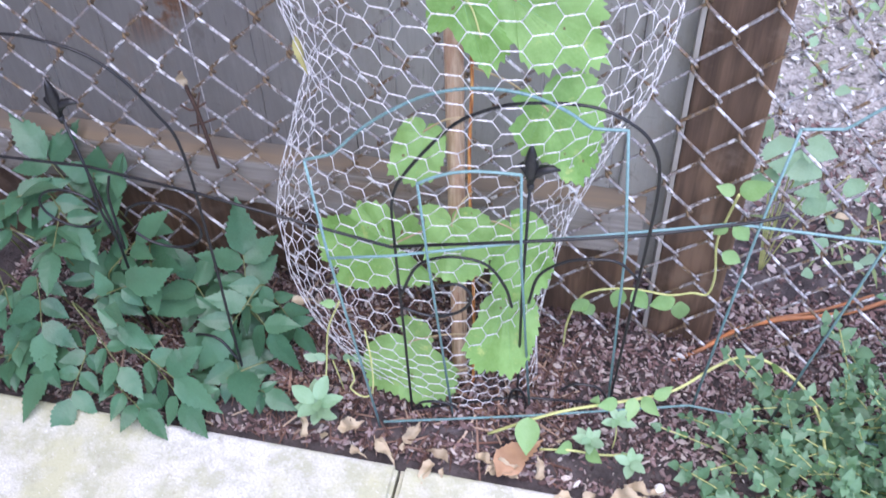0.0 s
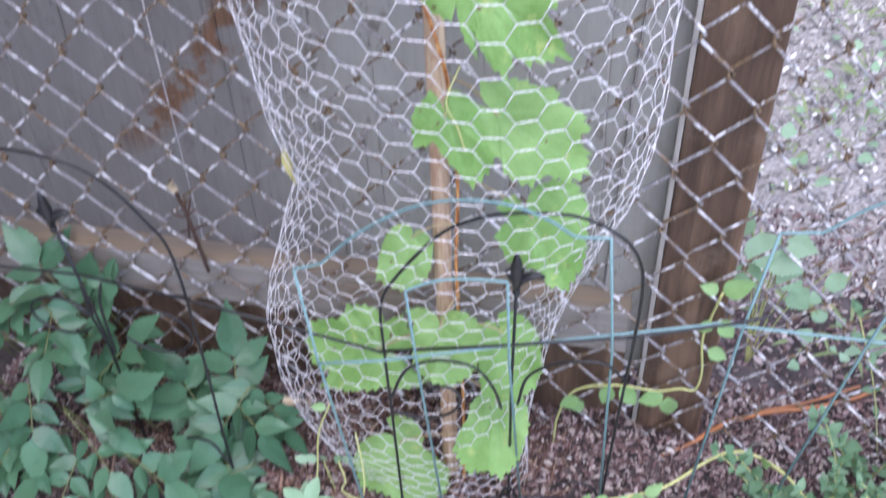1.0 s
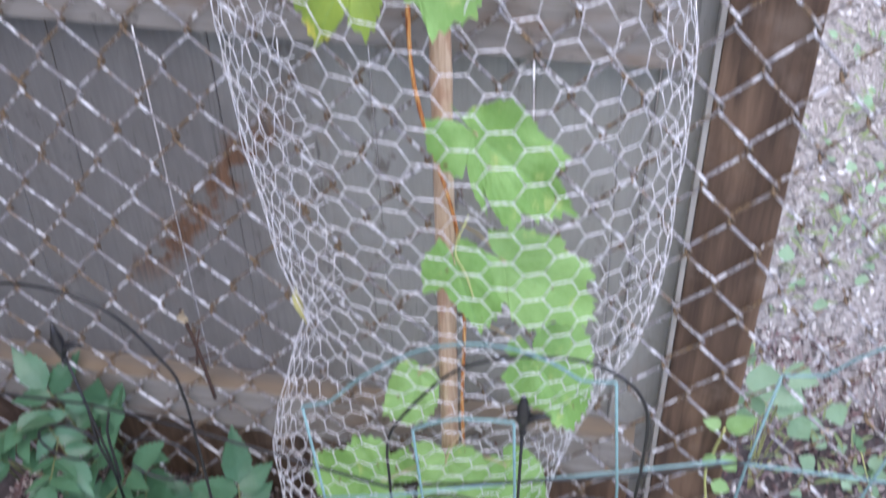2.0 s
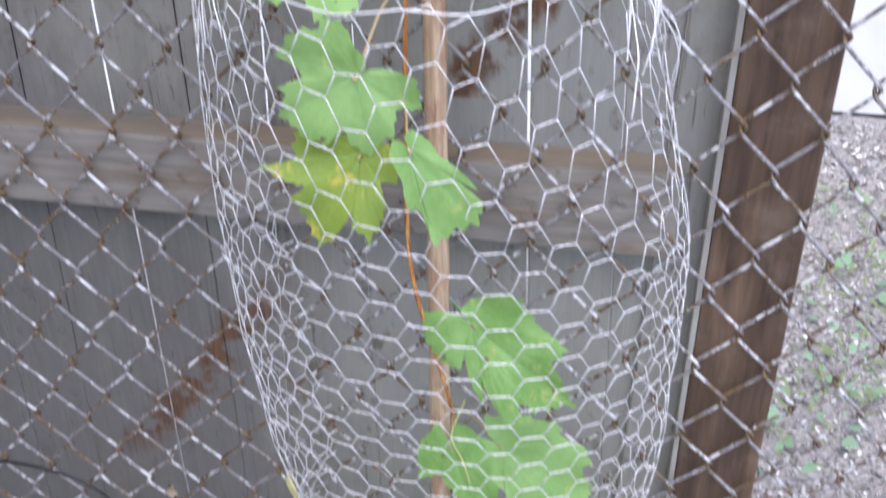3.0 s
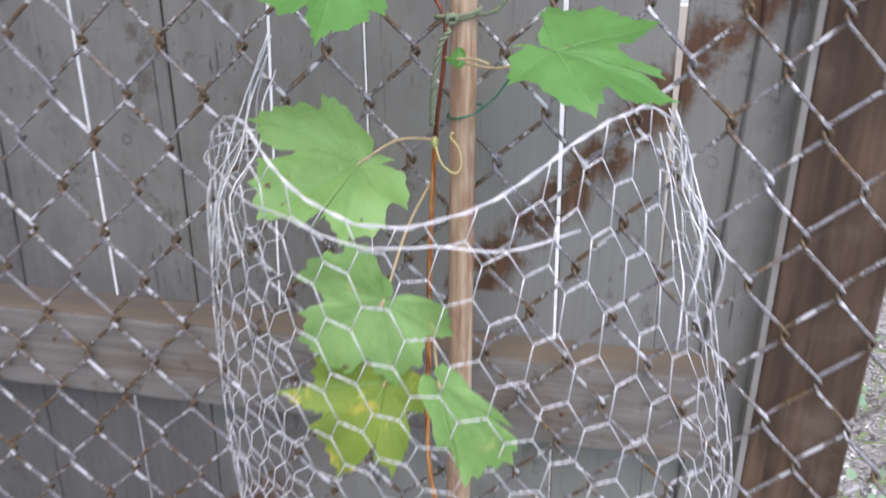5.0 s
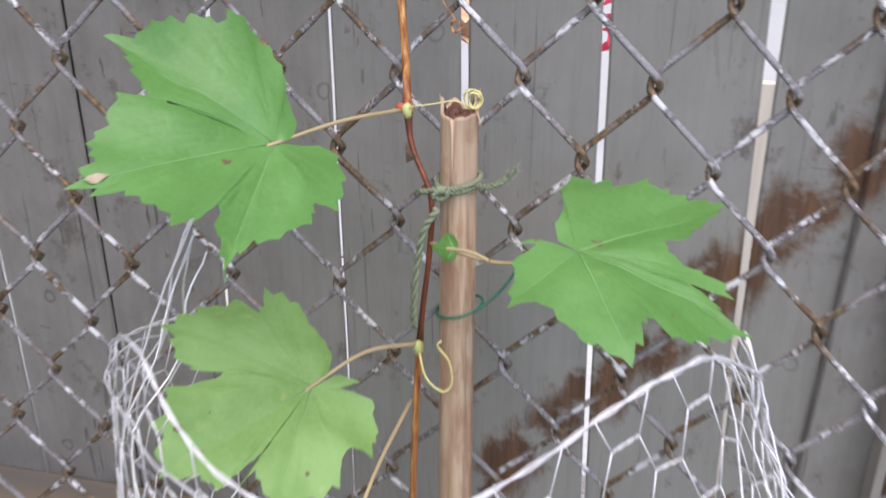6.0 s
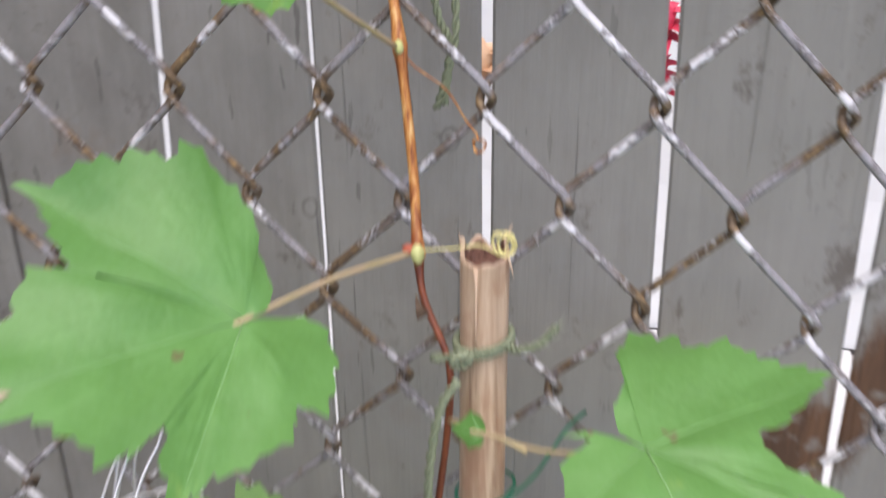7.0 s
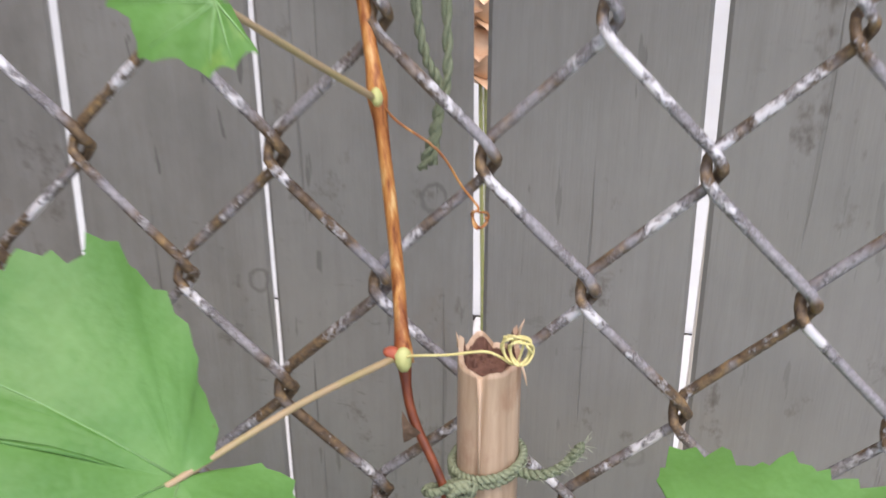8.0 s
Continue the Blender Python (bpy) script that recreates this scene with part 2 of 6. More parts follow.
def soil():
    m, t, b = shader("mulched_soil", 0.95)
    v = position(t)
    a, n = speck(t, v, 24, 6, 0.7), speck(t, v, 160, 5, 0.7)
    c = ramp(t, a, [(0.3, (0.03, 0.025, 0.027)), (0.5, (0.075, 0.062, 0.064)), (0.7, (0.14, 0.118, 0.118))])
    c = blend(t, ramp(t, n, [(0.6, (0, 0, 0)), (0.75, (0.8, 0.8, 0.8))]), c, (0.2, 0.16, 0.14))
    sep = t.nodes.new("ShaderNodeSeparateXYZ")
    t.links.new(v, sep.inputs[0])
    edge = calc(t, "ADD", calc(t, "SUBTRACT", sep.outputs[1], calc(t, "MULTIPLY", calc(t, "MAXIMUM", sep.outputs[0], 0.0), 0.35)), calc(t, "MULTIPLY", speck(t, v, 9, 4), 0.12))
    gravel = ramp(t, speck(t, v, 110, 5, 0.8), [(0.35, (0.17, 0.155, 0.15)), (0.5, (0.34, 0.32, 0.31)), (0.65, (0.5, 0.48, 0.47))])
    c = blend(t, ramp(t, edge, [(0.24, (0, 0, 0)), (0.33, (1, 1, 1))]), c, gravel)
    t.links.new(c, b.inputs["Base Color"])
    relief(t, b, calc(t, "ADD", a, n), 0.9, 0.006)
    return m


def concrete():
    m, t, b = shader("pale_concrete", 0.85)
    v = position(t)
    n, s, mid, big = speck(t, v, 330, 4, 0.75), speck(t, v, 60, 5, 0.65), speck(t, v, 26, 5, 0.7), speck(t, v, 6, 5, 0.7)
    c = ramp(t, n, [(0.3, (0.36, 0.36, 0.34)), (0.5, (0.54, 0.54, 0.52)), (0.7, (0.72, 0.72, 0.71))])
    c = blend(t, ramp(t, big, [(0.4, (0, 0, 0)), (0.58, (0.85, 0.85, 0.85))]), c, (0.42, 0.42, 0.26))
    c = blend(t, ramp(t, mid, [(0.46, (0, 0, 0)), (0.62, (0.8, 0.8, 0.8))]), c, (0.35, 0.355, 0.25))
    c = blend(t, ramp(t, s, [(0.6, (0, 0, 0)), (0.72, (0.6, 0.6, 0.6))]), c, (0.27, 0.25, 0.2))
    c = blend(t, ramp(t, speck(t, v, 190, 2), [(0.66, (0, 0, 0)), (0.72, (0.35, 0.35, 0.35))]), c, (0.8, 0.8, 0.8))
    t.links.new(c, b.inputs["Base Color"])
    relief(t, b, calc(t, "ADD", n, calc(t, "MULTIPLY", s, 2.0)), 0.5, 0.0015)
    return m


WOOD = fence_wood()
WIRE = galvanised()
SOIL = soil()
CONCRETE = concrete()
GREYLATH = plain("grey_lath", (0.3, 0.28, 0.255), (0.44, 0.42, 0.39), 120, 0.7, 0, 0.3, (1, 1, 0.05))


def rail_wood():
    """Grey rail, paint worn through to brown in patches."""
    m, t, b = shader("worn_rail_wood", 0.8)
    v = position(t, (0.06, 1, 1))
    w = position(t)
    grain = speck(t, v, 150, 6, 0.65)
    c = ramp(t, grain, [(0.3, (0.19, 0.17, 0.152)), (0.7, (0.29, 0.268, 0.248))])
    worn = ramp(t, speck(t, position(t, (0.25, 1, 1)), 16, 6, 0.7), [(0.52, (0, 0, 0)), (0.64, (0.55, 0.55, 0.55))])
    c = blend(t, worn, c, ramp(t, grain, [(0.3, (0.09, 0.055, 0.035)), (0.7, (0.24, 0.155, 0.095))]))
    c = blend(t, ramp(t, speck(t, w, 45, 5, 0.7), [(0.58, (0, 0, 0)), (0.7, (0.7, 0.7, 0.7))]), c, (0.07, 0.058, 0.05))
    t.links.new(c, b.inputs["Base Color"])
    relief(t, b, grain, 0.5, 0.0012)
    return m


RAIL = rail_wood()
HEXWIRE = plain("bright_zinc_wire", (0.74, 0.73, 0.77), (0.88, 0.87, 0.9), 500, 0.35, 0.3, 0.1)
PALEWOOD = plain("pale_bare_wood", (0.62, 0.55, 0.46), (0.78, 0.72, 0.62), 90, 0.8, 0, 0.3, (1, 1, 0.06))
OCHRE = plain("faded_ochre_wood", (0.19, 0.172, 0.152), (0.31, 0.235, 0.155), 30, 0.8, 0, 0.3, (0.12, 1, 1), detail=6.0)
TEAL = plain("pale_teal_coating", (0.1, 0.21, 0.22), (0.22, 0.36, 0.37), 300, 0.5, 0, 0.15)
BLACK = plain("black_coated_wire", (0.012, 0.012, 0.014), (0.03, 0.03, 0.034), 200, 0.4, 0.2, 0.15)


def cane_skin():
    """Tan cane with red-brown blotches, pale streaks and dark scratches along it."""
    m, t, b = shader("tan_cane", 0.42)
    v = position(t, (1, 1, 0.05))
    grain, streak = speck(t, v, 260, 5), speck(t, position(t, (1, 1, 0.03)), 110, 3)
    c = ramp(t, grain, [(0.3, (0.36, 0.235, 0.152)), (0.7, (0.56, 0.42, 0.3))])
    c = blend(t, ramp(t, speck(t, position(t, (1, 1, 0.4)), 60, 5, 0.65), [(0.5, (0, 0, 0)), (0.64, (0.55, 0.55, 0.55))]), c, (0.31, 0.15, 0.09))
    c = blend(t, ramp(t, streak, [(0.6, (0, 0, 0)), (0.68, (0.7, 0.7, 0.7))]), c, (0.62, 0.48, 0.34))
    c = blend(t, ramp(t, streak, [(0.3, (0.75, 0.75, 0.75)), (0.36, (0, 0, 0))]), c, (0.16, 0.075, 0.045))
    t.links.new(c, b.inputs["Base Color"])
    relief(t, b, grain, 0.35, 0.001)
    return m


def bark_skin():
    """Glossy orange young bark with dark red and pale streaks along it."""
    m, t, b = shader("orange_vine_bark", 0.4)
    streak = speck(t, position(t, (1, 1, 0.06)), 420, 4, 0.6)
    patch = speck(t, position(t, (1, 1, 0.35)), 70, 4, 0.6)
    c = ramp(t, streak, [(0.34, (0.17, 0.045, 0.015)), (0.46, (0.42, 0.16, 0.045)), (0.56, (0.55, 0.25, 0.075)), (0.68, (0.72, 0.46, 0.2))])
    c = blend(t, ramp(t, patch, [(0.5, (0, 0, 0)), (0.64, (0.75, 0.75, 0.75))]), c, (0.22, 0.055, 0.02))
    t.links.new(c, b.inputs["Base Color"])
    relief(t, b, streak, 0.4, 0.0008)
    return m


def post_wood():
    """Brown stained timber with dark streaks and paler worn patches."""
    m, t, b = shader("brown_post_wood", 0.75)
    grain = speck(t, position(t, (1, 1, 0.05)), 85, 6, 0.65)
    wide = speck(t, position(t, (1, 1, 0.12)), 26, 4, 0.6)
    c = ramp(t, grain, [(0.3, (0.045, 0.026, 0.016)), (0.7, (0.13, 0.08, 0.052))])
    c = blend(t, ramp(t, wide, [(0.52, (0, 0, 0)), (0.66, (0.7, 0.7, 0.7))]), c, (0.2, 0.125, 0.08))
    c = blend(t, ramp(t, wide, [(0.34, (0.7, 0.7, 0.7)), (0.45, (0, 0, 0))]), c, (0.04, 0.022, 0.016))
    c = blend(t, ramp(t, speck(t, position(t), 14, 5, 0.65), [(0.55, (0, 0, 0)), (0.7, (0.5, 0.5, 0.5))]), c, (0.2, 0.15, 0.115))
    t.links.new(c, b.inputs["Base Color"])
    relief(t, b, grain, 0.5, 0.0015)
    return m


CANE = cane_skin()
POST = post_wood()
PATHSTONE = plain("grey_path_concrete", (0.42, 0.42, 0.41), (0.6, 0.6, 0.59), 90, 0.9)
CANE_PALE = plain("pale_cane_fibre", (0.5, 0.33, 0.22), (0.68, 0.52, 0.38), 300, 0.6, 0, 0.3, (1, 1, 0.1))
RED_BUD = plain("red_bud_scale", (0.3, 0.05, 0.03), (0.5, 0.14, 0.07), 300, 0.6)
BRACT = plain("dry_brown_bract", (0.05, 0.032, 0.022), (0.15, 0.095, 0.06), 400, 0.85, 0, 0.5)
FUZZ = plain("pale_twine_fibre", (0.3, 0.36, 0.24), (0.5, 0.54, 0.42), 700, 0.95)
CANE_END = plain("dark_cane_end", (0.08, 0.035, 0.025), (0.2, 0.1, 0.07), 400, 0.9)
BARK = bark_skin()
DARKBARK = plain("dark_red_vine_bark", (0.08, 0.018, 0.01), (0.27, 0.07, 0.022), 220, 0.5, 0, 0.4, (1, 1, 0.15))
VEIN = plain("pale_vein", (0.17, 0.37, 0.12), (0.25, 0.44, 0.19), 150, 0.55)
PETIOLE = plain("pinkish_leaf_stalk", (0.34, 0.3, 0.13), (0.46, 0.33, 0.22), 60, 0.55)
SHRUB_STALK = plain("dull_green_stalk", (0.09, 0.12, 0.04), (0.2, 0.21, 0.08), 150, 0.55)
TENDRIL = plain("pale_yellow_tendril", (0.62, 0.52, 0.16), (0.8, 0.72, 0.36), 150, 0.5)
STALK = plain("yellow_green_stalk", (0.38, 0.42, 0.13), (0.54, 0.55, 0.25), 150, 0.55)
TWINE = plain("green_twine", (0.12, 0.16, 0.09), (0.27, 0.3, 0.2), 700, 0.95, 0, 0.6)
TIE = plain("dark_green_tie", (0.01, 0.09, 0.05), (0.02, 0.15, 0.09), 200, 0.4)
GRAPE = leaf_material("grape_leaf_green", (0.1, 0.285, 0.052), (0.2, 0.42, 0.16), (0.062, 0.21, 0.022), glow=0.3, rough=0.48, spots=(0.25, 0.41, 0.09), vary=0.12, shine=0.6)
GRAPE_LOW = leaf_material("pale_grape_leaf_green", (0.21, 0.43, 0.115), (0.4, 0.58, 0.25), (0.1, 0.27, 0.035), spots=(0.45, 0.55, 0.18), from_spot=0.6, vary=0.3)
GRAPE_YELLOW = leaf_material("yellowing_leaf", (0.22, 0.36, 0.05), (0.4, 0.47, 0.1), (0.14, 0.28, 0.04), spots=(0.72, 0.6, 0.12), from_spot=0.55)
SHRUB = leaf_material("blue_green_leaf", (0.028, 0.1, 0.057), (0.14, 0.29, 0.165), (0.014, 0.056, 0.03), glow=0.18, rough=0.38, vary=0.42, shine=0.45)
SMALL = leaf_material("small_green_leaf", (0.055, 0.15, 0.068), (0.2, 0.34, 0.21), (0.024, 0.08, 0.032), glow=0.22, rough=0.42, vary=0.5)
FRESH = leaf_material("fresh_green_leaf", (0.2, 0.38, 0.14), (0.38, 0.55, 0.28), (0.14, 0.3, 0.08), glow=0.3)
DEAD = plain("dead_leaf", (0.2, 0.11, 0.06), (0.36, 0.22, 0.13), 50, 0.8, 0, 0.5, rand=0.5)
PALE_DEAD = plain("bleached_leaf", (0.22, 0.165, 0.105), (0.44, 0.37, 0.26), 50, 0.85, 0, 0.5, rand=0.5)
SIDING = plain("white_siding", (0.78, 0.78, 0.77), (0.84, 0.84, 0.83), 12, 0.5, 0, 0.05)
FOOTING = plain("shadow_line_footing", (0.05, 0.047, 0.045), (0.1, 0.095, 0.09), 40, 0.9)
ORANGE = plain("orange_cord", (0.16, 0.085, 0.05), (0.55, 0.2, 0.06), 22, 0.6)

# ---- ground ----
GROUND = 0.055


def ground_height(x, y):
    n = noise.noise(Vector((x * 5, y * 5, 0.3))) * 0.012 + noise.noise(Vector((x * 17, y * 17, 3.3))) * 0.005
    return n * (1.0 if -0.24 < y < 4 else 0.3) - (0.012 if y < -0.2 else 0.0) + GROUND


def build_ground():
    bm = bmesh.new()
    xs = [-60, -12, -4, -2] + [-1.4 + 0.04 * k for k in range(86)] + [2.4, 4, 12, 60]
    ys = [-60, -12, -4, -1.5] + [-0.6 + 0.04 * k for k in range(76)] + [2.8, 5, 14, 60]
    grid = [[bm.verts.new((x, y, ground_height(x, y))) for x in xs] for y in ys]
    for r in range(len(ys) - 1):
        for c in range(len(xs) - 1):
            f = bm.faces.new((grid[r][c], grid[r][c + 1], grid[r + 1][c + 1], grid[r + 1][c]))
            f.smooth = True
    ob = new("ground", mesh_of("ground", bm, SOIL))
    tagged(ob, "dark brown mulched garden soil with leaf litter", "ground", kind="structure")


build_ground()


def build_slabs():
    pave = thing("pavement", "pale mossy concrete paving slabs edging the garden bed", "pavement", kind="structure")
    for k, (a, b) in enumerate(((-1.116, -0.85), (-0.846, -0.253), (-0.249, 0.36), (0.364, 1.0), (1.004, 1.6))):
        bm = bmesh.new()
        ya = -0.26 - 0.01 * max(0.0, min(1.0, (a + 0.5) / 0.5))
        yb = -0.26 - 0.01 * max(0.0, min(1.0, (b + 0.5) / 0.5))
        vs = [bm.verts.new(p) for p in ((a, -1.9, -0.005), (b, -1.9, -0.005), (b, yb, -0.005), (a, ya, -0.005), (a, -1.9, 0.067), (b, -1.9, 0.067), (b, yb, 0.067), (a, ya, 0.067))]
        for q in ((0, 3, 2, 1), (4, 5, 6, 7), (0, 1, 5, 4), (1, 2, 6, 5), (2, 3, 7, 6), (3, 0, 4, 7)):
            bm.faces.new([vs[i] for i in q])
        bmesh.ops.bevel(bm, geom=list(bm.edges), offset=0.006, segments=3, affect="EDGES")
        part("slab", bm, CONCRETE, pave)


build_slabs()


def build_path():
    path = thing("pavement", "pale concrete path along the white house", "pavement", kind="structure")
    for k in range(4):
        bm = bmesh.new()
        box(bm, -2.78 + 0.77 * k, -2.016 + 0.77 * k, 1.2, 1.94, 0.0, 0.075, 0.006)
        part("slab", bm, PATHSTONE, path)


build_path()

# ---- wooden fence behind the wire ----


def board_mesh(left, right, z0, z1, y0, y1, seed, taper=0.009):
    """A board between two gaps, whose back edges are rounded off."""
    bm = bmesh.new()
    rows = 16
    pts = []
    for k in range(rows + 1):
        z = z0 + (z1 - z0) * k / rows
        u = (z - 0.7) / 0.6
        cup = 0.0015 * noise.noise(Vector((seed * 1.7, z * 2, 5)))
        a, b = (gap[0] + (gap[1] - gap[0]) * u + 0.0008 * noise.noise(Vector((gap[0] * 61, z * 5, 0))) + way * max(0.0002, gap[2] + (gap[3] - gap[2]) * u) / 2 for gap, way in ((left, 1), (right, -1)))
        prof = [(a, y0 + 0.0016), (a + 0.0016, y0), ((a + b) / 2, y0 + cup), (b - 0.0016, y0), (b, y0 + 0.0016), (b - taper, y1), (a + taper, y1)]
        pts.append([bm.verts.new((x, y, z)) for x, y in prof])
    for a, b in zip(pts, pts[1:]):
        for s in range(7):
            bm.faces.new((a[s], a[(s + 1) % 7], b[(s + 1) % 7], b[s]))
    bm.faces.new(pts[0][::-1])
    bm.faces.new(pts[-1])
    return bm


# gaps between the boards: x at 0.7 m, x at 1.3 m, width at 0.7 m, width at 1.3 m
GAPS = [(0.0435, 0.048, 0.0004, 0.0004), (-0.012, 0.008, 0.0004, 0.0006), (-0.044, -0.0535, -0.006, 0.0066), (-0.134, -0.1465, 0.0016, 0.0042), (-0.227, -0.23, -0.001, 0.004), (-0.312, -0.3135, 0.0006, 0.0019), (-0.418, -0.3945, 0.0006, 0.0024), (-0.492, -0.492, 0.0008, 0.0022), (-0.577, -0.578, 0.0014, 0.002), (-0.685, -0.663, 0.0012, 0.0026)]
GAPS += [(-0.685 - 0.0885 * k, -0.668 - 0.0885 * k, 0.001, 0.002) for k in range(1, 13)]


def build_wood_fence():
    fence = thing("wooden_fence", "weathered grey-painted board fence seen from its rail side", "fence")
    for k, (right, left) in enumerate(zip(GAPS, GAPS[1:])):
        part("board", board_mesh(left, right, 0.15 + 0.02 * rng.random(), 1.86, (0.05 + 0.001 * (k % 2)) if k else 0.042, 0.066 if k else 0.06, k + 1, 0.009 if k else 0.0002), WOOD, fence)
    for z0, z1 in ((0.22, 0.3), (0.857, 0.95), (1.62, 1.713)):
        bm = bmesh.new()
        box(bm, -1.78, 0.012, 0.0115, 0.0495, z0, z1, 0.003)
        rail = part("rail", bm, RAIL, fence, "grey horizontal rail")
        bm = bmesh.new()
        box(bm, -1.78, 0.012, 0.013, 0.0492, z1 - 0.002, z1 + 0.0025, 0.001)
        part("rail_edge", bm, OCHRE, rail, "faded ochre upper edge")
        for x in (-0.167, -0.126, -0.262, -0.352, -0.45, -0.538, -0.63):
            nail = bmesh.new()
            z = (z0 + z1) / 2 + 0.03 * noise.noise(Vector((x * 40, z0 * 9, 0)))
            bmesh.ops.create_cone(nail, cap_ends=True, segments=10, radius1=0.0024, radius2=0.0018, depth=0.002, matrix=Matrix.Translation((x, 0.0109, z)) @ Matrix.Rotation(radians(90), 4, "X"))
            part("nail", nail, CANE_END, rail, "dark rusty nail head")
    # dark strip, added to close and darken the gap below the lowest rail
    bm = bmesh.new()
    box(bm, -1.78, 0.012, 0.032, 0.0485, 0.03, 0.214, 0.002)
    part("foot_strip", bm, POST, fence, "dark brown strip added below the lowest rail")
    # unseen dark strips, added behind two gaps so that these show dark
    for x0, x1 in ((-0.515, -0.47), (-0.7, -0.66)):
        bm = bmesh.new()
        box(bm, x0, x1, 0.069, 0.085, 0.2, 1.8, 0.002)
        part("gap_backing", bm, POST, fence, "dark strip added behind a gap to make it dark")
    # the post and the lath beside it lean a little
    for name, x0, x1, y0, y1, z0, z1, edge, material, label in (("post", 0.0465, 0.134, 0.012, 0.098, -0.3, 1.9, 0.004, POST, "brown square timber post"),
                                                                ("lath", 0.04, 0.0462, 0.0135, 0.0415, 0.07, 1.88, 0.0012, GREYLATH, "thin pale grey lath")):
        bm = bmesh.new()
        box(bm, x0, x1, y0, y1, z0, z1, edge)
        for v in bm.verts:
            v.co.x += 0.008 * (v.co.z - 1.0)
        part(name, bm, material, fence, label)


build_wood_fence()

# ---- chain-link fence ----
MESH_W, MESH_H = 0.0368, 0.0479


# how the old fence sags and leans: powers of column and row, shift in columns and in rows
LINK_WARP = [(0, 0, -0.321, 0.049), (0, 1, 0.501, -0.296), (0, 2, 0.023, 0.231), (0, 3, -0.104, -0.118), (0, 4, -0.084, 0.023), (1, 0, -0.210, 0.217), (1, 1, 0.035, 0.080), (1, 2, -0.576, -0.150), (1, 3, -0.208, 0.036), (2, 0, 0.077, -0.151), (2, 1, 0.028, -0.368), (2, 2, 0.146, -0.336), (3, 0, -0.413, -0.244), (3, 1, -0.071, -0.291), (4, 0, -0.094, 0.105)]


def link(i, j):
    """A crossing of the chain-link, by column and row."""
    w = noise.noise_vector(Vector((i * 0.37, j * 0.31, 1.0))) * 0.006 + noise.noise_vector(Vector((i * 1.3, j * 1.1, 7.0))) * 0.0016
    a, b = max(-1.35, min(0.95, (i + 5) / 15)), max(-1.45, min(0.95, (j + 5) / 12))
    di = sum(a ** p * b ** q * x for p, q, x, y in LINK_WARP)
    dj = sum(a ** p * b ** q * y for p, q, x, y in LINK_WARP)
    return Vector((-0.001 + MESH_W * (i + di) + 0.3 * w.x, -0.001 + 0.5 * w.y, 1.203 + MESH_H * (j + dj) + 0.3 * w.z))


def build_chain_link():
    fence = thing("chain_link_fence", "rusty galvanised chain-link fence with flaking whitish paint", "fence")
    for i in range(-48, 40):
        path = []
        jl = -26 + (i % 2)
        while jl < 14:
            a, b, c = link(i, jl), link(i + 1, jl + 1), link(i, jl + 2)
            # each bend is a tall hook: strands leave a crossing above and reach the next one below its middle
            e, h = 0.0016, 0.0044
            a0, b0, b1, c0 = a + Vector((-e, 0.0026, h)), b + Vector((e, 0.0026, -h)), b + Vector((e, -0.0026, h)), c + Vector((-e, -0.0026, -h))
            path += [a0.lerp(b0, u) for u in (0.06, 0.5, 0.94)]
            path += [b + Vector((e * 1.4, 0.0026, -0.0022)), b + Vector((e * 1.6, 0, 0)), b + Vector((e * 1.4, -0.0026, 0.0022))]
            path += [b1.lerp(c0, u) + Vector((0, -0.0006 * math.sin(u * 3.1), 0)) for u in (0.06, 0.5, 0.94)]
            path += [c + Vector((-e * 1.4, -0.0026, -0.0022)), c + Vector((-e * 1.6, 0, 0)), c + Vector((-e * 1.4, 0.0026, 0.0022))]
            jl += 2
        # every wire is rusted where it hooks round its neighbour
        worn = [0.0 if k % 6 < 3 else 1.0 for k, p in enumerate(path) if p.z > 0.035]
        path = [p for p in path if p.z > 0.035]
        bm = bmesh.new()
        wear = bm.verts.layers.float.new("bend_wear")
        tube(bm, path, [0.002 + 0.00035 * noise.noise(p * 90) for p in path], 8)
        for k, v in enumerate(bm.verts):
            v[wear] = worn[k // 8]
        part("wire", bm, WIRE, fence)


build_chain_link()

# ---- hexagonal wire cage ----
CAGE = [(0.037, -0.302, -0.1014, -0.17), (0.106, -0.3691, -0.1058, -0.175), (0.173, -0.4126, -0.1032, -0.178), (0.249, -0.4276, -0.0976, -0.178), (0.354, -0.4285, -0.0791, -0.178), (0.44, -0.4096, -0.0587, -0.182),
        (0.536, -0.3809, -0.0281, -0.19), (0.593, -0.3597, -0.0029, -0.2), (0.676, -0.3771, 0.0128, -0.212), (0.815, -0.3952, 0.0166, -0.225), (0.959, -0.4039, 0.0212, -0.235), (1.104, -0.402, -0.012, -0.236), (1.203, -0.394, -0.04, -0.224), (1.303, -0.37, -0.066, -0.212)]


def rim_height(u):
    """Top edge of the cage, from its first to its last column."""
    return at_table([(0.0, 1.18), (0.12, 1.2), (0.2, 1.225), (0.26, 1.25), (0.3, 1.25), (0.37, 1.228), (0.45, 1.209), (0.5, 1.209), (0.55, 1.224), (0.6, 1.243), (0.65, 1.262), (0.7, 1.274), (0.76, 1.276), (0.81, 1.255), (0.88, 1.225), (0.95, 1.2), (1.0, 1.19)], u)[0]


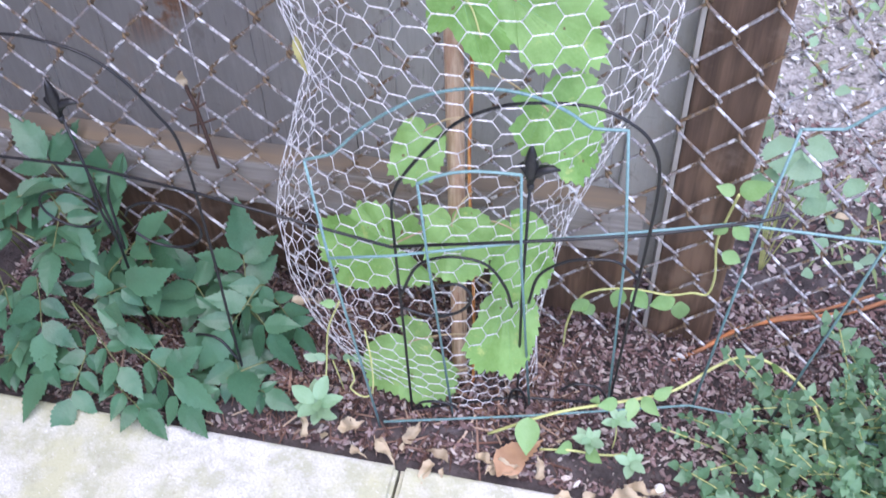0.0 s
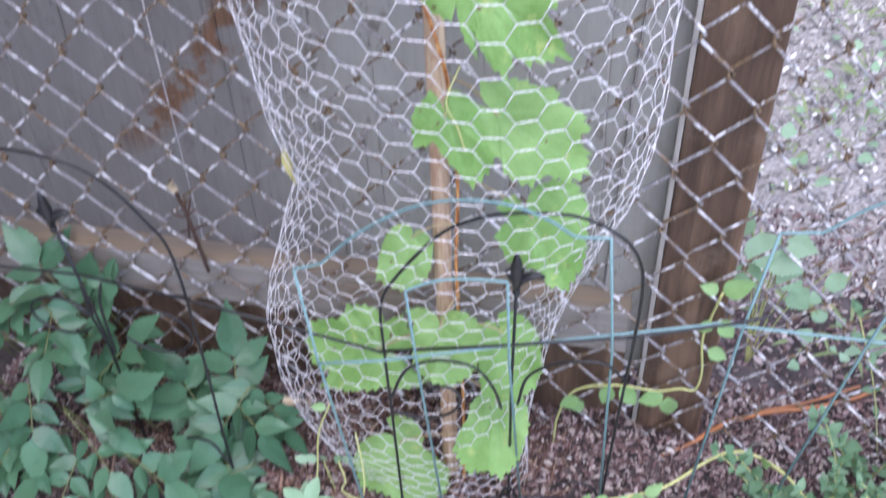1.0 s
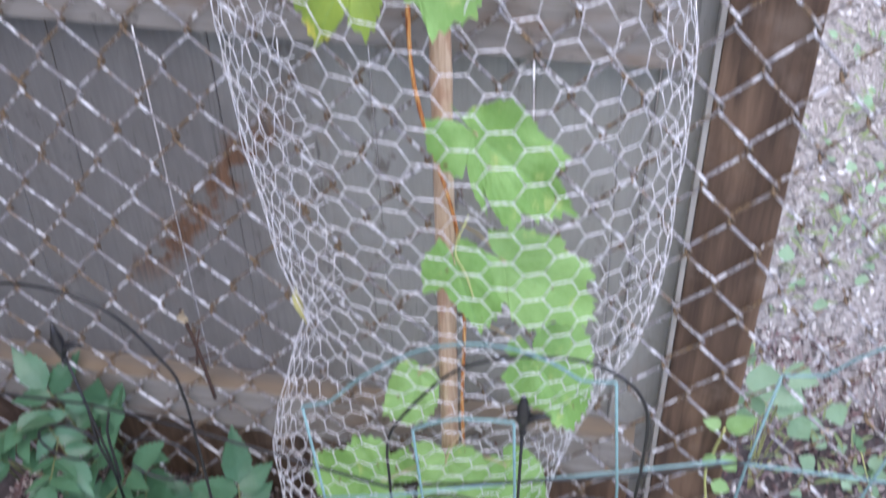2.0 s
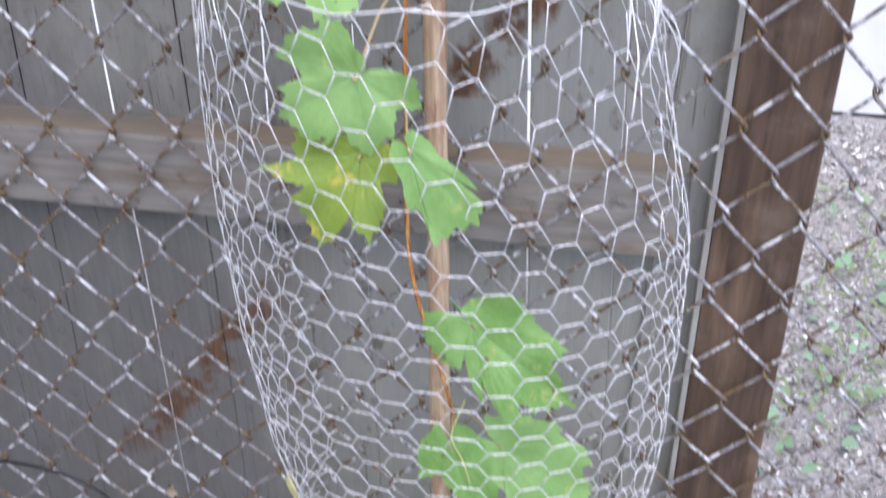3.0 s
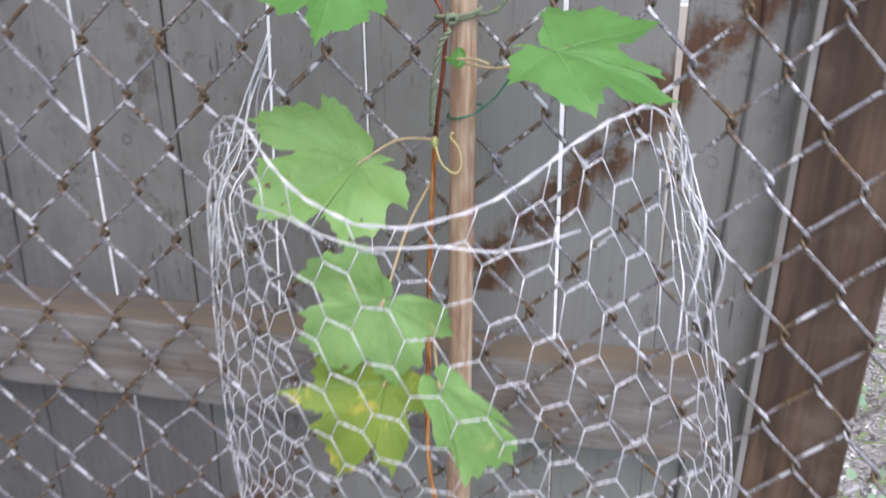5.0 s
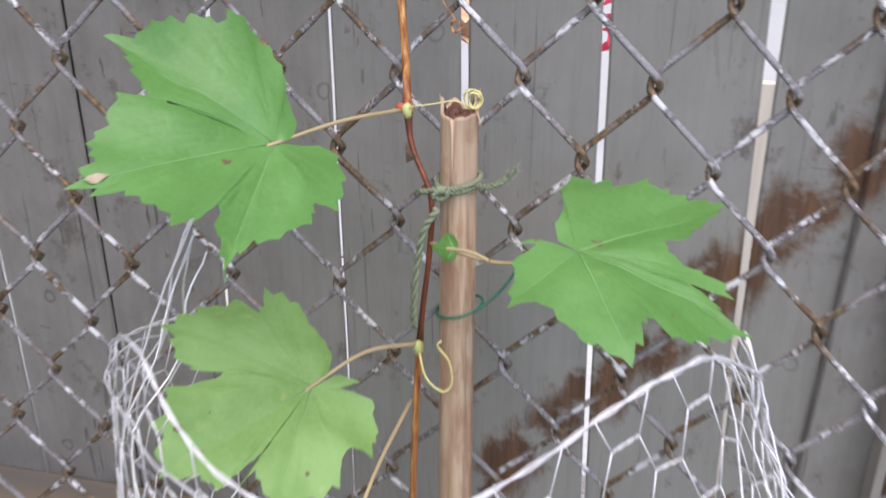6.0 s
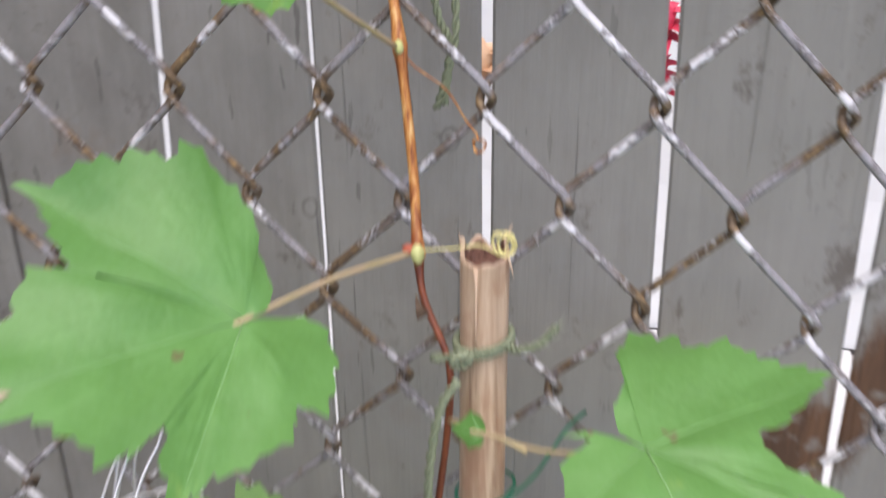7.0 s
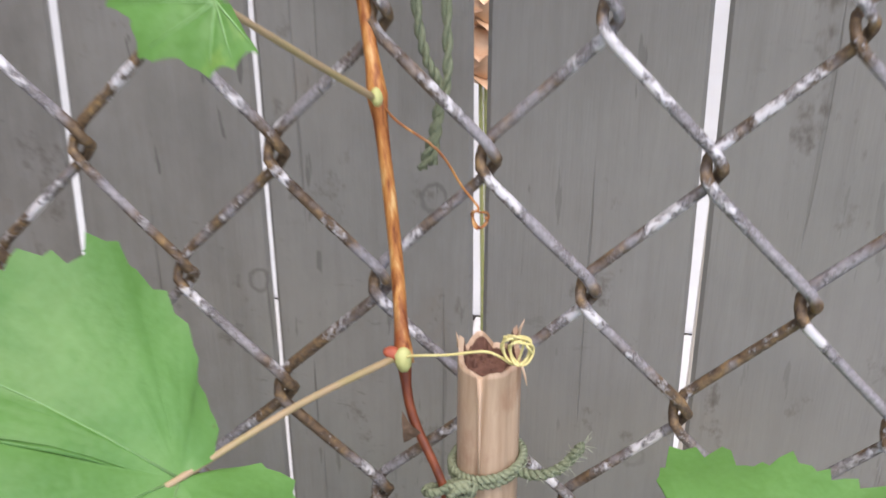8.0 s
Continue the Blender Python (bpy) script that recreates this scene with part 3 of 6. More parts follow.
def cage_point(u, v, out=0.0):
    top = rim_height(u)
    s = max(0.0, min(1.0, (v - 0.84) / 0.16))
    z = (0.74 * v if v < 0.25 else 0.185 + 1.34 * (v - 0.25)) + (top - 1.19) * s * s * (3 - 2 * s)
    xl, xr, yf = at_table(CAGE, z)
    a = radians(212 - 244 * u)
    cx, rx = (xl + xr) / 2, (xr - xl) / 2
    cy = -0.095
    ry = (cy - yf) if math.sin(a) >= 0 else 0.13
    dent = noise.noise(Vector((u * 5, v * 7, 2.0))) * 0.007 + noise.noise(Vector((u * 21, v * 25, 4.0))) * 0.0022
    r = 1 + (dent + out) / 0.2
    p = Vector((cx + rx * math.cos(a) * r, cy - ry * math.sin(a) * r, z + noise.noise(Vector((u * 9, v * 9, 9.0))) * 0.006))
    if p.y > -0.012:
        p.y = -0.012
    return p


def twisted(bm, a, b, radius, turns=1.5, gap=0.0007, steps=7, sides=4):
    d = b - a
    n = d.orthogonal().normalized()
    m = d.normalized().cross(n)
    for ph in (0, math.pi):
        pts = [a + d * (k / steps) + (n * math.cos(ph + turns * math.tau * k / steps) + m * math.sin(ph + turns * math.tau * k / steps)) * gap for k in range(steps + 1)]
        tube(bm, pts, radius, sides)


def build_cage():
    cage = thing("wire_cage", "bright hexagonal chicken-wire cage bent round a young grapevine", "cage")
    cols, rows = 14, 74
    du, dv = 1.0 / (3 * cols + 1), 1.0 / rows
    net, bars = bmesh.new(), bmesh.new()
    for n in range(rows + 1):
        odd = n % 2
        v = n * dv
        for j in range(cols + 1):
            base = 3 * j + 1.5 * odd
            a, b = base * du, (base + 1) * du
            if b > 1.001:
                continue
            p, q = cage_point(a, v), cage_point(b, v)
            twisted(bars, p, q, 0.0004, gap=0.0005)
            if n < rows:
                o = noise.noise(Vector((j * 3.3, n * 2.1, 0))) * 0.001
                if (base + 1.5) * du <= 1.001:
                    tube(net, [q, (q + cage_point((base + 1.5) * du, v + dv)) / 2 + Vector((0, o, o)), cage_point((base + 1.5) * du, v + dv)], 0.00046, 5)
                if base - 0.5 >= 0:
                    tube(net, [p, (p + cage_point((base - 0.5) * du, v + dv)) / 2 + Vector((0, o, -o)), cage_point((base - 0.5) * du, v + dv)], 0.00046, 5)
    part("wire_net", net, HEXWIRE, cage)
    part("twisted_joints", bars, HEXWIRE, cage)
    edge = [cage_point(k / 40, 1.0) for k in range(41)]
    for ph in (0.0, math.pi):
        bm = bmesh.new()
        strand = []
        for k, (a, b) in enumerate(zip(edge, edge[1:])):
            d = (b - a).normalized()
            n = d.cross(Vector((0, 0, 1))).normalized()
            m = d.cross(n)
            strand += [a.lerp(b, s / 5) + (n * math.cos(ph + (5 * k + s) * 0.55) + m * math.sin(ph + (5 * k + s) * 0.55)) * 0.0008 for s in range(5)]
        tube(bm, strand, 0.00062, 5)
        part("selvedge", bm, HEXWIRE, cage, "twisted edge wire")
    bm = bmesh.new()
    low = []
    for k in range(31):
        u = 0.06 + 0.6 * k / 30
        p = cage_point(u, 0.985, 0.003)
        p.z = min(rim_height(u) - 0.011, 1.2) + 0.003 * math.sin(k * 0.9)
        low.append(p)
    tube(bm, low, 0.0008, 5)
    part("tie_wire", bm, HEXWIRE, cage)
    bm = bmesh.new()
    low = [cage_point(k / 30, 0.004) for k in range(31)]
    tube(bm, low, 0.001, 5)
    part("base_wire", bm, HEXWIRE, cage)
    # loose cut strands at both top corners
    r = random.Random(3)
    for ends, tip, count, bow in (((0.06, 0.3), (-0.356, -0.075, 1.282), 6, -0.012), ((0.74, 0.97), (-0.060, -0.074, 1.25), 8, 0.012)):
        for k in range(count):
            u = ends[0] + (ends[1] - ends[0]) * k / (count - 1)
            a = cage_point(u, 0.9 + 0.06 * r.random())
            b = Vector(tip) + Vector((0.012 * (r.random() - 0.5), 0.014 * (r.random() - 0.5), -0.035 * r.random()))
            pts = [a, a.lerp(b, 0.3) + Vector((bow * (0.6 + r.random()), -0.004, 0.002)), a.lerp(b, 0.55) + Vector((bow * r.random(), 0, 0.004 * r.random())), a.lerp(b, 0.8) + Vector((bow * 0.4, 0, 0)), b]
            bm = bmesh.new()
            tube(bm, [p + Vector((0.0012 * (r.random() - 0.5), 0, 0.001 * (r.random() - 0.5))) for p in curve(pts, 4)], 0.0007, 5)
            part("loose_strand", bm, HEXWIRE, cage)


build_cage()

# unseen wall, added to keep light off the left side
bm = bmesh.new()
box(bm, -1.3, -1.12, -3.2, -0.03, -0.1, 2.8, 0.01)
wall = new("wall_west", mesh_of("wall_west", bm, plain("dull_render", (0.16, 0.15, 0.14), (0.22, 0.2, 0.19), 30, 0.9)))
tagged(wall, "plain grey rendered wall, unseen, added to shade the left side", "wall", kind="structure")

# ---- cane, vine and their leaves ----


# ragged rim of the broken cane: degrees round it, height
CANE_RIM = [(0, 0.006), (24, 0.007), (38, 0.014), (48, 0.009), (60, 0.004), (90, 0.0035), (112, 0.0085), (128, 0.0075), (148, 0.004), (170, 0.007), (180, 0.012), (189, 0.007), (205, 0.005), (240, 0.0044), (262, 0.003), (275, 0.0052), (300, 0.0046), (330, 0.0055), (360, 0.006)]


def build_cane():
    cane = thing("plant_stake", "tan bamboo stake with a split broken top", "stake", (-0.204, -0.112, 0.05))
    inv = Matrix.Translation(cane.location).inverted()
    base, top = Vector((-0.204, -0.112, 0.0)), Vector((-0.216, -0.026, 1.3255))
    bm = bmesh.new()
    sides, rows = 48, 36
    rings, lining = [], []
    for k in range(rows + 2):
        u = min(k, rows - 1) / (rows - 1) if k < rows else 1.0
        ring = []
        for s in range(sides):
            deg = 360 * s / sides
            a = radians(deg)
            r = 0.0104 + 0.0005 * noise.noise(Vector((math.cos(a) * 2, math.sin(a) * 2, u * 5))) + (0.0009 if k in (9, 23) else 0)
            r += 0.00022 * math.cos(5 * a + 1.2) - 0.0007 * math.exp(-((deg - 322) / 7) ** 2) - 0.0004 * math.exp(-((deg - 262) / 5) ** 2)
            c = base.lerp(top, u)
            z = c.z
            if k >= rows:
                rise = at_table(CANE_RIM, deg)[0] + 0.0006 * noise.noise(Vector((math.cos(a) * 9, math.sin(a) * 9, 8)))
                z += rise * (0.5 if k == rows else 1.0)
                r -= 0.0003 * (k - rows)
            ring.append(bm.verts.new((c.x + r * math.cos(a), c.y + r * math.sin(a), z)))
        rings.append(ring)
    for a, b in zip(rings, rings[1:]):
        for s in range(sides):
            f = bm.faces.new((a[s], a[(s + 1) % sides], b[(s + 1) % sides], b[s]))
            f.smooth = True
    for s in range(sides):
        v = rings[-1][s].co
        lining.append(bm.verts.new((top.x + (v.x - top.x) * 0.84, top.y + (v.y - top.y) * 0.84, v.z - 0.0012)))
    for s in range(sides):
        bm.faces.new((rings[-1][s], rings[-1][(s + 1) % sides], lining[(s + 1) % sides], lining[s]))
    rim = [v.co.copy() for v in lining]
    part("shaft", bm, CANE, cane).matrix_parent_inverse = inv
    # the hollow and its torn fibres
    bm = bmesh.new()
    hollow = [[bm.verts.new((top.x + (p.x - top.x) * q * 1.01, top.y + (p.y - top.y) * q * 1.01, z0 + (p.z - z0) * w + 0.0007 * noise.noise(p * 700 + Vector((q * 9, 0, 0))))) for p in rim] for q, w, z0 in ((1.0, 1.0, top.z), (0.92, 0.35, top.z), (0.6, 0.1, top.z), (0.25, 0.0, top.z + 0.001))]
    for a, b in zip(hollow, hollow[1:]):
        for s in range(sides):
            bm.faces.new((a[s], a[(s + 1) % sides], b[(s + 1) % sides], b[s]))
    bm.faces.new(hollow[-1])
    chips = random.Random(21)
    for s in range(15):
        a = math.tau * s / 15 + 0.4 * chips.random()
        r0, h = 0.0082 - 0.004 * chips.random() ** 2, 0.005 * chips.random() ** 3
        foot = Vector((top.x + r0 * math.cos(a), top.y + r0 * math.sin(a), top.z - 0.003))
        tube(bm, [foot, foot + Vector((0.0006 * (chips.random() - 0.5), 0, 0.004)), foot + Vector((0.0012 * (chips.random() - 0.5), 0.0008 * (chips.random() - 0.5), 0.005 + h))], [0.0013, 0.0011, 0.0003], 5)
    part("broken_end", bm, CANE_END, cane, "dark splintered end").matrix_parent_inverse = inv
    # pale fibres: one down the face, one peeling off, short ones on the rim
    for pts, radii in (([(-0.2181, -0.0359, 1.3285), (-0.2177, -0.0371, 1.318), (-0.2175, -0.0379, 1.303), (-0.2172, -0.0389, 1.285)], (0.0011, 0.0007, 0.0005, 0.0003)),
                       ([(-0.2056, -0.0295, 1.3315), (-0.2046, -0.0305, 1.329), (-0.2038, -0.031, 1.3265), (-0.2032, -0.031, 1.3235)], (0.0004, 0.0005, 0.0004, 0.0002)),
                       ([(-0.2262, -0.0265, 1.333), (-0.2264, -0.0266, 1.336), (-0.227, -0.0268, 1.339)], (0.0006, 0.0004, 0.0001)),
                       ([(-0.2075, -0.021, 1.335), (-0.2068, -0.021, 1.339), (-0.2055, -0.0212, 1.3425)], (0.0008, 0.0005, 0.0001))):
        bm = bmesh.new()
        tube(bm, pts, list(radii), 5)
        part("splinter", bm, CANE_PALE, cane, "pale split fibre").matrix_parent_inverse = inv


build_cane()

VINE = [(-0.272, 0.004, 1.563), (-0.268, 0.002, 1.493), (-0.2603, -0.002, 1.443), (-0.2545, -0.01, 1.412), (-0.2482, -0.018, 1.363), (-0.2443, -0.028, 1.331), (-0.24, -0.036, 1.311), (-0.227, -0.047, 1.287), (-0.2275, -0.05, 1.253),
        (-0.2335, -0.05, 1.1951), (-0.2371, -0.056, 1.0974), (-0.2375, -0.062, 1.0071), (-0.2336, -0.075, 0.872), (-0.1944, -0.09, 0.7226), (-0.1858, -0.095, 0.6023), (-0.1892, -0.1, 0.4592), (-0.1842, -0.11, 0.297), (-0.1821, -0.12, 0.154), (-0.1836, -0.125, 0.047)]


def grape_blade(lobes, seed, fold, exact=False, bend=None):
    """Palmate blade in the xy plane, tip along +x, stalk at the origin: lobes of (degrees from the tip, millimetres)."""
    r = random.Random(seed)
    lob = sorted((radians(a), mm / 1000) for a, mm in lobes)
    big = max(mm for _, mm in lob)
    lob = [(-radians(176), 0.1 * big)] + lob + [(radians(176), 0.1 * big)]
    edge = []
    for k, ((a0, r0), (a1, r1)) in enumerate(zip(lob, lob[1:])):
        span = a1 - a0
        n = max(3 if not exact else 2, int(math.hypot(span * (r0 + r1) / 2, r1 - r0) / 0.0032))
        dip = 0.0 if exact else 0.24 * min(1.0, span / 0.8) if 0 < k < len(lob) - 2 else 0.1
        for s in range(n):
            u = s / n
            rad = r0 + (r1 - r0) * u
            rad *= 1 - dip * math.sin(math.pi * u) ** 2.4
            tooth = (s % 3) / 2.0
            rad *= 1 + (0.055 + 0.04 * r.random()) * (1 - tooth)
            a = a0 + span * u
            edge.append((a + 0.012 * (r.random() - 0.5), rad))
    main = [(a, rad) for a, rad in lob[1:-1] if rad > 0.42 * big and rad >= max(q for b, q in lob[1:-1] if abs(b - a) < 0.5)]
    bm = bmesh.new()
    rings = 5
    rows = []
    for q in range(1, rings + 1):
        f = (q / rings) ** 0.85
        row = []
        for a, rad in edge:
            x, y = rad * f * math.cos(a), rad * f * math.sin(a)
            rib = min(abs((a - la + math.pi) % math.tau - math.pi) for la, lr in main)
            z = fold * abs(y) * 0.5 + min(rib, 0.5) * rad * f * (0.15 if exact else 0.07) - (0.1 if exact else 0.3) * (rad * f) ** 2 / big
            z += noise.noise(Vector((x * 30 + seed, y * 30, 0))) * 0.009 * f + noise.noise(Vector((x * 90, y * 90, seed))) * 0.0012
            p = Vector((x, y, z))
            if bend and a < radians(bend[0]):
                off = rad * f * math.sin(min(radians(bend[0]) - a, math.pi / 2))
                p.z += -0.011 * bend[1] * off * math.exp(-off / 0.016)
                p = Matrix.Rotation(radians(bend[1]), 3, Vector((math.cos(radians(bend[0])), math.sin(radians(bend[0])), 0))) @ p
            row.append(bm.verts.new(p))
        rows.append(row)
    c = bm.verts.new((0, 0, 0))
    m = len(edge)
    for s in range(m - 1):
        bm.faces.new((c, rows[0][s], rows[0][s + 1]))
        for a, b in zip(rows, rows[1:]):
            bm.faces.new((a[s], b[s], b[s + 1], a[s + 1]))
    veins = []
    for a, rad in main:
        k = min(range(m), key=lambda s: abs(edge[s][0] - a))
        pts = [Vector((0, 0, 0.0003))] + [Vector(rows[q][k].co) + Vector((0, 0, 0.0001)) for q in range(rings - 1)]
        vein = bmesh.new()
        tube(vein, pts, [0.00042, 0.0003, 0.0002, 0.00014, 0.0001], 4)
        veins.append(vein)
    return bm, veins


vine = thing("grapevine", "young grapevine with broad toothed green leaves tied to a stake", "vine")


def build_stem():
    bm = bmesh.new()
    pts = curve(VINE, 6)
    radii = []
    for p in pts:
        swell = max(math.exp(-((p.z - z) / 0.006) ** 2) for z in (1.328, 1.192, 1.4125, 1.075, 0.95, 0.84))
        radii.append(0.0026 + 0.0014 * swell + 0.0003 * noise.noise(p * 60))
    node_at = min(range(len(pts)), key=lambda k: abs(pts[k].z - 1.328))
    tube(bm, pts[:node_at + 1], [r * 0.84 for r in radii[:node_at + 1]], 8)
    part("shoot", bm, BARK, vine, "amber-brown young shoot")
    bm = bmesh.new()
    low_at = min(range(len(pts)), key=lambda k: abs(pts[k].z - 1.19))
    tube(bm, pts[node_at:low_at + 1], [r * 0.62 for r in radii[node_at:low_at + 1]], 8)
    part("stem", bm, DARKBARK, vine, "thin dark red stem")
    bm = bmesh.new()
    tube(bm, pts[low_at:], [r * 0.8 for r in radii[low_at:]], 8)
    part("old_stem", bm, BARK, vine, "orange-brown older stem")
    for p, s in (((-0.2435, -0.0315, 1.3298), 0.0034), ((-0.2335, -0.053, 1.193), 0.0036), ((-0.2542, -0.0125, 1.4125), 0.0023)):
        bm = bmesh.new()
        bmesh.ops.create_icosphere(bm, subdivisions=2, radius=s)
        for v in bm.verts:
            v.co = Vector((v.co.x * 0.9, v.co.y, v.co.z * 1.35)) * (1 + 0.2 * noise.noise(v.co * 400)) + Vector(p)
        part("bud", bm, STALK, vine, "pale green bud", True)
    bm = bmesh.new()
    bmesh.ops.create_icosphere(bm, subdivisions=2, radius=0.0024)
    for v in bm.verts:
        v.co = Vector((v.co.x * 1.3, v.co.y, v.co.z * 0.9)) * (1 + 0.3 * noise.noise(v.co * 500)) + Vector((-0.2472, -0.0315, 1.3318))
    part("bud_scale", bm, RED_BUD, vine, "dull red bud scale", True)
    bm = bmesh.new()
    a, b, c = Vector((-0.2425, -0.0405, 1.3155)), Vector((-0.2362, -0.0395, 1.3065)), Vector((-0.2418, -0.0415, 1.3035))
    front, back = [], []
    for i in range(7):
        for j in range(7 - i):
            u, w = i / 6, j / 6
            p = a + (b - a) * u + (c - a) * w
            p += Vector((0.0005 * noise.noise(Vector((i * 0.8, j * 0.8, 1))), -0.0016 * math.sin(math.pi * (u + w)) + 0.0008 * noise.noise(Vector((i, j, 5))), 0.0006 * noise.noise(Vector((i, j, 9)))))
            front.append(bm.verts.new(p))
            back.append(bm.verts.new(p + Vector((0.0001, 0.0004, 0))))
    at = {}
    for i in range(7):
        for j in range(7 - i):
            at[i, j] = len(at)
    for i in range(6):
        for j in range(6 - i):
            tri = [(at[i, j], at[i + 1, j], at[i, j + 1])] + ([(at[i + 1, j], at[i + 1, j + 1], at[i, j + 1])] if i + j < 5 else [])
            for q in tri:
                bm.faces.new([front[n] for n in q])
                bm.faces.new([back[n] for n in q[::-1]])
    part("dead_bract", bm, BRACT, vine, "dried brown bract")


build_stem()


def grape_leaf(junction, normal, turn, lobes, stalk=None, material=None, fold=0.3, bow=0.01, exact=False, bend=None):
    j, n = Vector(junction), Vector(normal).normalized()
    up = (Vector((0, 0, 1)) - n * n.z).normalized()
    right = up.cross(n)
    ax = right * math.cos(radians(turn)) + up * math.sin(radians(turn))
    side = n.cross(ax)
    m = Matrix((ax, side, n)).transposed().to_4x4()
    m.translation = j
    blade, veins = grape_blade(lobes, round(abs(j.z * 1000)) % 97, fold, exact, bend)
    leaf = part("leaf", blade, material or GRAPE, vine, smooth=True)
    leaf.matrix_basis = m
    for v in veins:
        part("vein", v, VEIN, leaf)
    if stalk:
        s = Vector(stalk)
        mid = (s + j) / 2 + Vector((0, -0.3 * bow, bow))
        bm = bmesh.new()
        if bow < 0:
            pts = curve([s, mid, j - n * 0.0012], 6)
        else:
            pts = curve([s, mid, j + n * 0.0004, j + ax * 0.004 - n * 0.0002], 6)
        tube(bm, pts, [0.0012 - 0.0003 * k / len(pts) for k in range(len(pts))], 7)
        part("leaf_stalk", bm, PETIOLE, vine, "yellowish pink leaf stalk")
    return leaf


top_leaf = grape_leaf((-0.2900, -0.1080, 1.3380), (0.50, -0.12, 0.86), 158, [(-126, 26), (-123, 32), (-117, 40), (-110, 49), (-102, 54), (-99, 64), (-92, 67), (-87, 60), (-84, 65), (-78, 70), (-70, 73), (-64, 77), (-59, 77), (-52, 86), (-48, 75), (-43, 69), (-38, 62), (-35, 61), (-34, 51), (-32, 73), (-25, 75), (-13, 84), (-8, 84), (0, 99), (9, 82), (15, 79), (20, 77), (26, 80), (30, 70), (32, 54), (37, 68), (45, 83), (48, 71), (53, 63), (61, 59), (68, 53), (76, 52), (87, 38), (97, 46), (115, 39), (134, 35), (154, 31), (168, 23)], (-0.246, -0.031, 1.33), fold=0.08, exact=True, bow=0.003, bend=(-34, -24))
grape_leaf((-0.1430, -0.0800, 1.2820), (0.04, -0.18, 0.98), -32, [(-160, 30), (-157, 19), (-133, 33), (-118, 35), (-101, 50), (-93, 44), (-85, 41), (-69, 50), (-59, 60), (-48, 67), (-44, 74), (-30, 55), (-25, 67), (-20, 73), (-14, 76), (-5, 80), (0, 89), (10, 55), (12, 75), (17, 69), (26, 49), (40, 41), (46, 57), (52, 69), (58, 87), (80, 65), (86, 67), (95, 56), (104, 66), (112, 62), (120, 61), (129, 46), (130, 29)], (-0.2275, -0.05, 1.261), fold=0.08, exact=True, bow=-0.012)
grape_leaf((-0.2780, -0.1120, 1.1990), (0.42, -0.33, 0.84), -175, [(-139, 26), (-128, 33), (-116, 47), (-97, 57), (-87, 45), (-83, 60), (-69, 70), (-56, 82), (-50, 73), (-43, 69), (-40, 60), (-39, 44), (-32, 58), (-29, 72), (-22, 74), (-16, 82), (-5, 83), (0, 86), (4, 82), (10, 74), (17, 71), (22, 44), (23, 68), (24, 55), (27, 57), (33, 62), (40, 73), (51, 60), (60, 58), (70, 55), (75, 42), (85, 38), (93, 48), (114, 40), (136, 32), (142, 14), (153, 25)], (-0.2335, -0.052, 1.195), fold=0.08, exact=True, bow=0.01, bend=(-39, -3), material=GRAPE_LOW)
grape_leaf((-0.2750, -0.0850, 1.4630), (-0.10, -0.70, 0.70), -175, [(-55, 11), (-41, 21), (-20, 27), (0, 28), (7, 22), (16, 20), (37, 21), (47, 19), (60, 15), (73, 15), (93, 17), (103, 15), (114, 17), (128, 15), (136, 17), (138, 11), (150, 6), (168, 4)], (-0.2548, -0.0125, 1.412), fold=0.08, exact=True, bow=-0.0005)
grape_leaf((-0.2440, -0.1900, 1.1330), (0.10, -0.95, 0.30), -151, [(-115, 19), (-103, 39), (-85, 47), (-78, 40), (-71, 50), (-57, 56), (-41, 60), (-37, 49), (-25, 39), (-19, 57), (-9, 56), (0, 67), (8, 63), (24, 59), (38, 54), (46, 40), (55, 51), (69, 61), (76, 52), (92, 50), (109, 36), (124, 51), (149, 41), (156, 28)], (-0.2365, -0.06, 1.16), fold=0.08, exact=True, bow=0.01, material=GRAPE_LOW)
grape_leaf((-0.2420, -0.2000, 1.0710), (0.10, -0.93, 0.35), -115, [(-118, 19), (-95, 35), (-83, 50), (-59, 51), (-56, 77), (-35, 47), (-32, 62), (-20, 63), (0, 80), (6, 71), (17, 40), (18, 54), (23, 56), (30, 66), (52, 40), (59, 24), (76, 33), (109, 29), (127, 24), (163, 17)], (-0.236, -0.062, 1.05), fold=0.08, exact=True, bow=0.01, material=GRAPE_YELLOW)
grape_leaf((-0.1990, -0.2250, 1.0940), (0.10, -0.93, 0.35), -48, [(-163, 12), (-117, 13), (-72, 16), (-51, 22), (-42, 43), (-30, 46), (-27, 73), (-16, 68), (-8, 69), (0, 74), (12, 66), (14, 44), (17, 57), (34, 21), (79, 13), (128, 13)], (-0.237, -0.062, 1.06), fold=0.08, exact=True, bow=0.01, material=GRAPE_LOW)
grape_leaf((-0.1610, -0.1650, 0.8890), (0.00, -0.90, 0.44), -35, [(-156, 41), (-120, 41), (-92, 41), (-65, 39), (-64, 25), (-41, 69), (-39, 51), (-34, 80), (-29, 92), (-19, 78), (-16, 90), (-6, 98), (0, 108), (11, 78), (14, 71), (19, 79), (26, 82), (38, 57), (55, 50), (80, 44), (105, 25), (168, 15), (171, 30)], (-0.205, -0.085, 0.815), fold=0.08, exact=True, bow=0.01, material=GRAPE_LOW)
